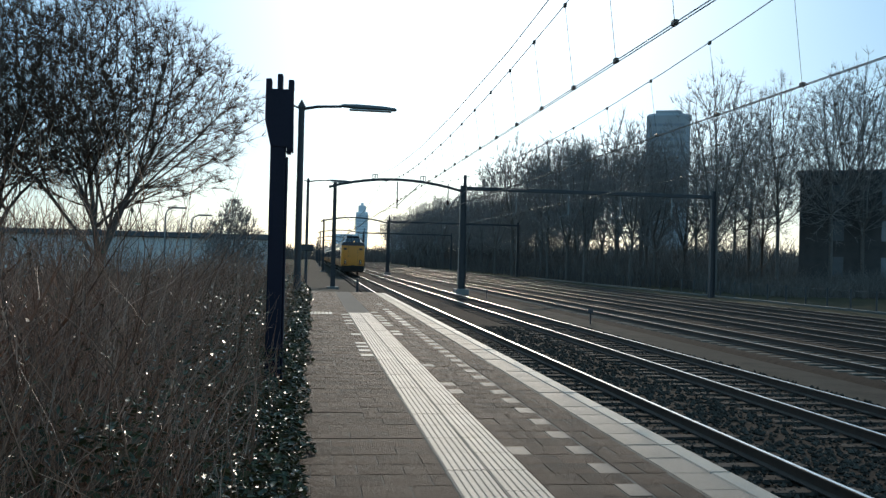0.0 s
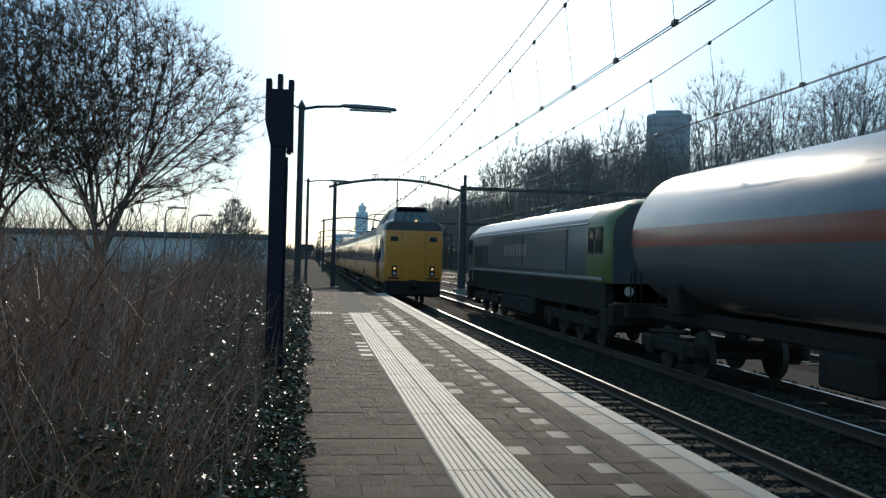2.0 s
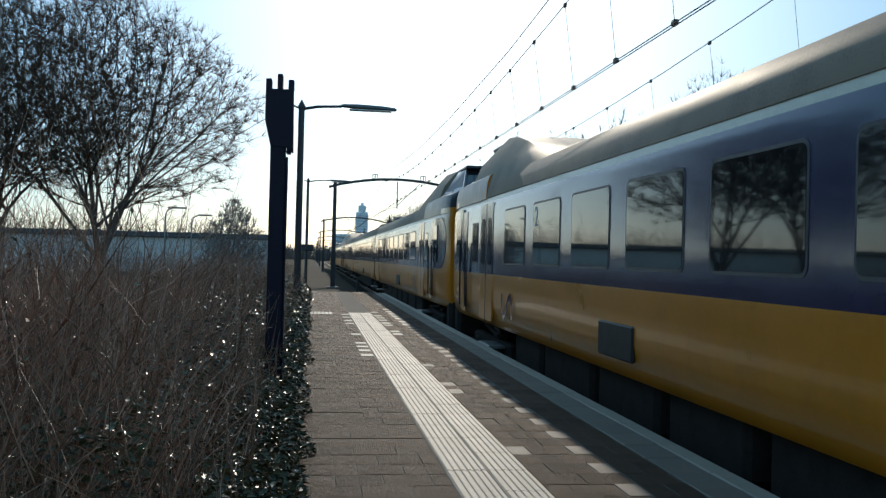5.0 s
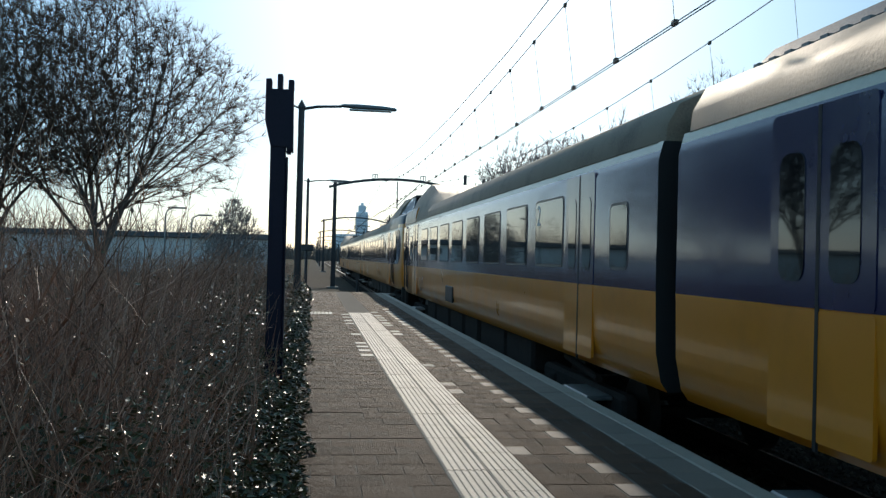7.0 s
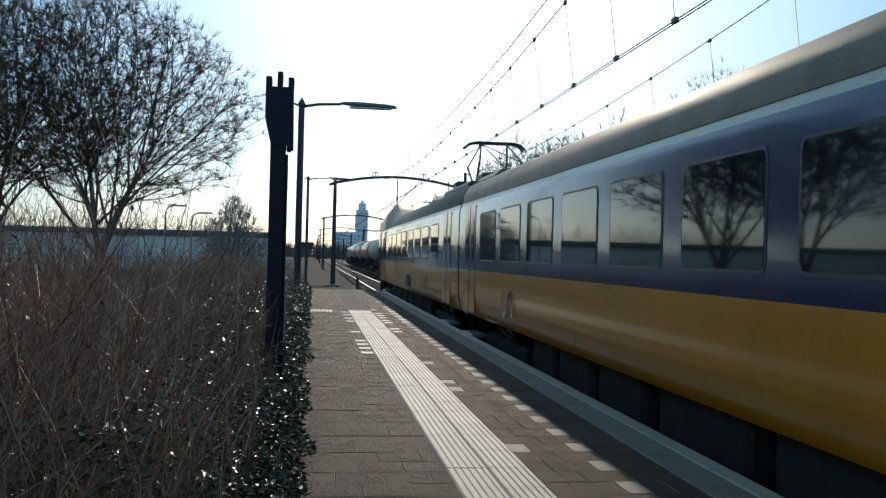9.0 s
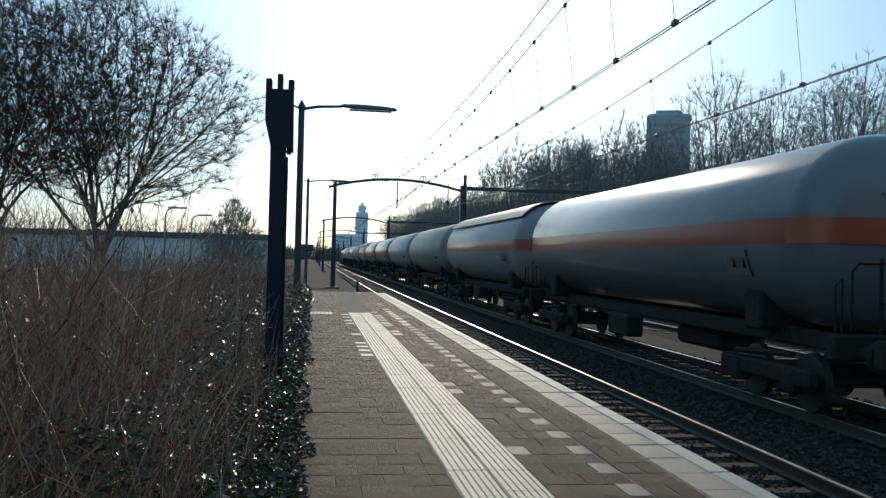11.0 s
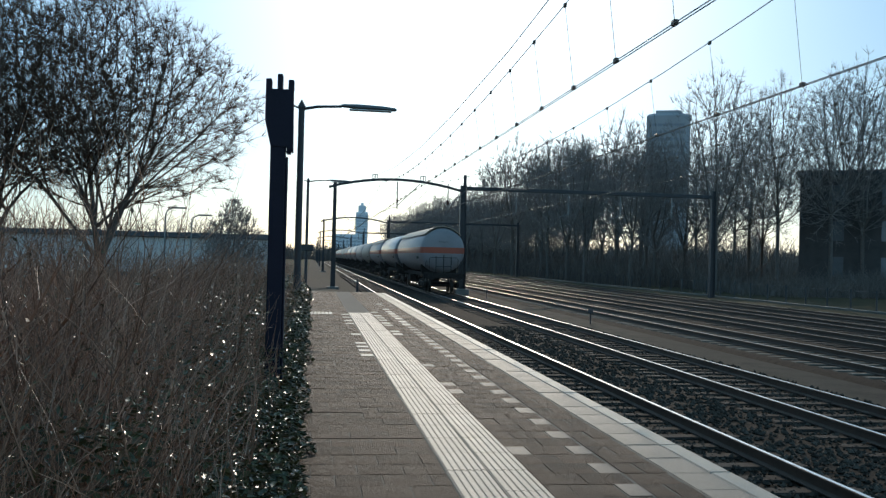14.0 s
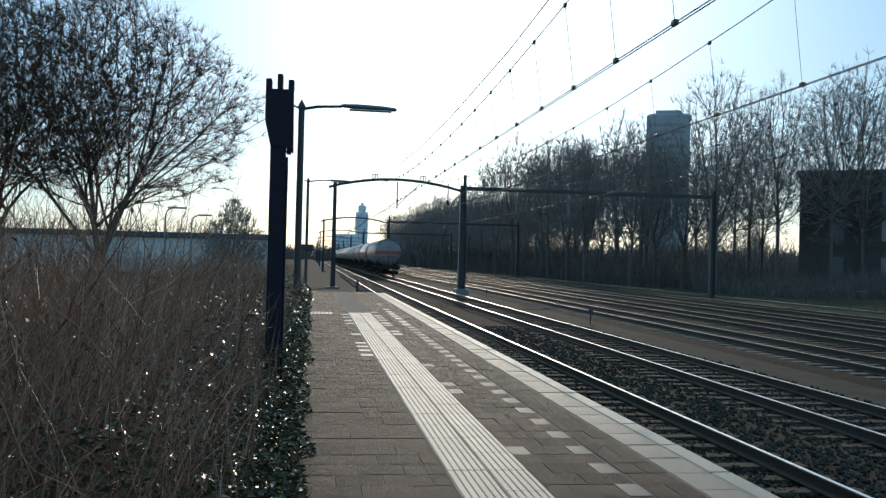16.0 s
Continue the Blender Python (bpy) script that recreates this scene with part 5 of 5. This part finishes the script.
def creeper():
    """Low glossy evergreen along the paving and through the hedge, with a few dry leaves."""
    r = random.Random(15)
    green, dry = Shape(), Shape()
    for _ in range(30000):
        t = r.random()
        y = 3.6 + 36 * t ** 2.0
        x = .03 - abs(r.gauss(0, .36)) + .2 * noise.noise((y * 1.6, 0, 0)) - .1 * min(1, y / 14)
        if r.random() < .62:
            x -= 3.2 * r.random() ** 1.6 * min(1, y / 8)
        top = .10 + .5 * min(1, max(0, .05 - x) / .4) * (.6 + .8 * abs(noise.noise((x * 2, y * 1.3, 5))))
        z = -.05 + top * r.random() ** .5
        if x < -.6:
            z = -.1 + .95 * r.random()
        L, w = r.uniform(.014, .032) * (1 + y * .04), r.uniform(.008, .016) * (1 + y * .04)
        m = Euler((r.gauss(0, .36), r.gauss(0, .36), r.uniform(0, 6.28))).to_matrix()
        o = Vector((x, y, z))
        vs = [o + m @ Vector(v) for v in ((-L, 0, 0), (-L * .2, -w, .004), (L * .5, -w * .8, .002), (L, 0, -.004), (L * .5, w * .8, .002), (-L * .2, w, .004), (0, 0, -.006))]
        (dry if r.random() < .08 else green).add(vs, [(0, 1, 6), (1, 2, 6), (2, 3, 6), (3, 4, 6), (4, 5, 6), (5, 0, 6)])
    for o in BUDS:
        L = r.uniform(.007, .017) * (1 + o.y * .05)
        m = Euler((r.gauss(0, .4), r.gauss(0, .4), r.uniform(0, 6.28))).to_matrix()
        (dry if r.random() < .3 else green).add([o + m @ Vector(v) for v in ((-L, 0, 0), (0, -L * .5, .002), (L, 0, 0), (0, L * .5, .002))], [(0, 1, 2), (0, 2, 3)])
    tagged(part("evergreen_ground_cover", green, LEAF, smooth=0), "glossy evergreen ground cover at the paving edge", "ground cover", kind="stuff")
    tagged(part("withered_leaves", dry, DRYLEAF, smooth=0), "withered brown leaves among the ground cover", "leaves", kind="stuff")


hedge()
creeper()


def undergrowth():
    """Dark brush under the park trees."""
    r = random.Random(31)
    s = Shape()

    def bush(x, y, h, b, loose):
        """Three crooked shoots from one root."""
        for k in range(3):
            p = Vector((x + r.gauss(0, .15), y, -.95))
            d = Vector((r.gauss(0, loose), r.gauss(0, loose), 1)).normalized()
            q = p + d * h * .45
            e = (d + Vector((r.gauss(0, .45), r.gauss(0, .45), r.gauss(0, .2)))).normalized()
            f = q + e * h * .35
            s.tube([p, q, f, f + (e + Vector((r.gauss(0, .6), r.gauss(0, .6), 0))).normalized() * h * .25 * r.random()], [b, b * .8, b * .55, b * .3], 3, caps=False)
    for _ in range(4600):
        y = 88 + 300 * r.random() ** 1.5
        bush(31.5 + 18 * r.random() + (6 if y < 95 else 0), y, r.uniform(.8, 3.4) * (1 + y * .001), .014 + y * .00012, .35)
    for _ in range(2300):          # brush along the fence, thicker before the brick block
        x = 35 + 27 * r.random() ** .7
        bush(x, r.uniform(72, 86), r.uniform(.6, 2.2) * (1 + max(0, x - 42) * .06), .015, .4)
    for _ in range(1500):          # young growth deeper in the park
        y = r.uniform(120, 270)
        bush(r.uniform(48, 100), y, r.uniform(3, 8), .03 + y * .0002, .25)
    for _ in range(2600):          # thickets at the far side of the park
        y = r.uniform(230, 420)
        bush(y * r.uniform(.10, .62), y, r.uniform(4, 11), .14, .2)
    for _ in range(1300):          # woods where the line runs out of sight
        y = r.uniform(440, 560)
        bush(r.uniform(-75, 58), y, r.uniform(5, 10), .16, .2)
    for _ in range(260):           # gardens behind the hall
        bush(r.uniform(-62, -14), r.uniform(125, 165), r.uniform(7, 10.5), .05, .3)
    return tagged(part("undergrowth", s, UNDERBRUSH, smooth=0), "dark leafless brush under the park trees", "undergrowth", kind="stuff")


undergrowth()


# ---- buildings ----
def tower(name, x0, x1, y0, depth, z1, label, storeys, bays, chamfer=2.5, mats=(TOWER_WALL, TOWER_GLASS)):
    t = thing(name, label, "tower block", pose((x0 + x1) / 2, y0, -0.9, 0, 0, -math.degrees(math.atan2((x0 + x1) / 2, y0))))
    hw = (x1 - x0) / 2
    s = Shape()
    pl = [(-hw, chamfer), (-hw + chamfer, 0), (hw - chamfer, 0), (hw, chamfer), (hw, depth - chamfer), (hw - chamfer, depth), (-hw + chamfer, depth), (-hw, depth - chamfer)]
    s.loft([[(x, y, z) for x, y in pl] for z in (0, z1 * .985)] + [[(x * .9, y * .9 + depth * .05, z1) for x, y in pl]])
    part("wall", s, mats[0], t, smooth=0)
    me = B(-.42 * (2 * hw - 2 * chamfer) / bays, -.12, -.55, .42 * (2 * hw - 2 * chamfer) / bays, .1, .75).mesh("window", [mats[1]], 0)
    for i in range(storeys):
        for j in range(bays):
            part("window", me, None, t, at=pose(-hw + chamfer + (j + .5) * (2 * hw - 2 * chamfer) / bays, 0, 2 + (i + .5) * (z1 * .96 - 3) / storeys))
    return t


tw = tower("tower_block", 152.6, 172.6, 420, 18, 73.0, "grey high-rise tower with rounded corners behind the trees", 20, 6, 2.5, (TOWER_WALL, TOWER_BAY))
part("roof_plant", B(-6, 4, 72.5, 6, 14, 75.0, e=.3), TOWER_WALL, tw)
# these distant blocks carry their haze in the material colours
t2 = tower("tower_block", 44, 57, 1000, 14, 50.0, "distant high-rise tower in haze-paled colours", 16, 4, 1.0, (HAZE_PALED_WALL, HAZE_PALED_GLASS))
part("roof_top", B(-4, 2, 49, 4, 10, 57, e=.3), HAZE_PALED_WALL, t2)
part("roof_mast", B(-1.5, 4, 57, 1.5, 8, 60, e=.2), HAZE_PALED_WALL, t2)
tower("tower_block", 15, 38, 700, 14, 19.0, "distant apartment slab in haze-paled colours", 6, 8, .5, (HAZE_PALED_WALL, HAZE_PALED_GLASS))
tower("tower_block", 60, 84, 760, 14, 24.0, "distant apartment slab in haze-paled colours", 7, 8, .5, (HAZE_PALED_WALL, HAZE_PALED_GLASS))

hall = thing("long_hall", "long low pale hall with a dark flat roof edge", "building", pose(0, 80, -0.9))
part("wall", B(-60, 0, 0, -3.6, 22, 3.65), PALE_WALL, hall)
part("roof", B(-60.4, -.4, 3.6, -3.2, 22.4, 4.05, e=.05), FLAT_ROOF, hall, "dark roof edge")
for k in range(13):
    part("pilaster", B(-59 + k * 4.6, -.12, 0, -58.7 + k * 4.6, .05, 3.6), PALE_WALL, hall)
part("plinth", B(-59.9, -.06, 0, -3.7, .04, .7), FLAT_ROOF, hall)

dark = thing("brick_office", "dark brick block behind the sidings", "building", pose(49, 90, -0.9, 0, 0, -31))
part("wall", B(0, 0, 0, 30, 18, 11.9), BRICK_DARK, dark)
part("roof", B(-.3, -.3, 11.85, 30.3, 18.3, 12.3, e=.05), FLAT_ROOF, dark)
for i in range(3):
    for j in range(6):
        part("window", B(3.0 + j * 4.6, -.06, 1.6 + i * 3.6, 4.2 + j * 4.6, .05, 3.6 + i * 3.6), TOWER_GLASS if j == 1 else LOCO_DARK, dark)

for x, y, h, side in ((-10.6, 70, 5.6, 1), (-9.0, 72, 5.2, 1)):
    lp = thing("street_lamp", "slim grey street lamp with a curved arm", "street lamp", pose(x, y, -0.9), "lamps along the street")
    part("pole", T([(0, 0, 0), (0, 0, h - .6), (.12, 0, h - .2), (.5, 0, h)], [.07, .06, .05, .05], 8), GALV, lp)
    part("head", B(.45, -.1, h - .06, 1.5, .1, h + .07, e=.03), GALV, lp)

# a pale car parked beyond the trees
car = thing("parked_car", "white hatchback parked beyond the park trees", "car", pose(46.5, 152, -0.9, 0, 0, 70))
cb = Shape()
cb.loft([[(-.84 * k, y, zb), (.84 * k, y, zb), (.86 * k, y, zm), (.7 * k, y, zt), (-.7 * k, y, zt), (-.86 * k, y, zm)] for y, k, zb, zm, zt in ((-2.0, .9, .4, .6, .75), (-1.7, 1, .3, .75, .92), (-.8, 1, .3, .8, 1.0), (-.2, 1, .3, .85, 1.45), (1.3, 1, .3, .85, 1.45), (1.95, .93, .4, .8, .95))])
part("body", cb, WHITE_PAINT, car)
part("windscreen", B(-.62, -.62, 1.02, .62, -.36, 1.3, e=.02), GLASS, car)
for sx in (-.87, .87):
    part("side_window", B(sx - .02, -.2, .95, sx + .02, 1.2, 1.3, e=.01), GLASS, car)
    for yy in (-1.3, 1.25):
        part("wheel", T([(sx - .1, yy, .31), (sx + .02, yy, .31)], .31, 16), RUBBER, car)

# fence along the park
fence = thing("park_fence", "low dark post fence along the park", "fence")
pm = T([(0, 0, 0), (0, 0, 1.25)], .05, 6).mesh("post", [STEEL_DARK])
for k in range(48):
    part("post", pm, None, fence, at=pose(31.9, 42 + k * 2.6, -0.95))
part("rail", T([(31.9, 41, .2), (31.9, 166, .2)], .012, 5), STEEL_DARK, fence)

# concrete strip added for the pale path edge between the sidings and the fence
trough = thing("cable_trough", "long low concrete strip added along the path edge by the sidings", "cable trough")
edge_slab_mesh = B(-.16, -.49, 0, .16, .49, .17, e=.015).mesh("trough_lid", [EDGE_GREY], 0)
for k in range(110):
    part("trough_lid", edge_slab_mesh, None, trough, at=pose(31.35, 25 + k * 1.0, -1.0, random.uniform(-.4, .4), random.uniform(-1, 1), random.uniform(-.5, .5)))

platform_paving()
motions()
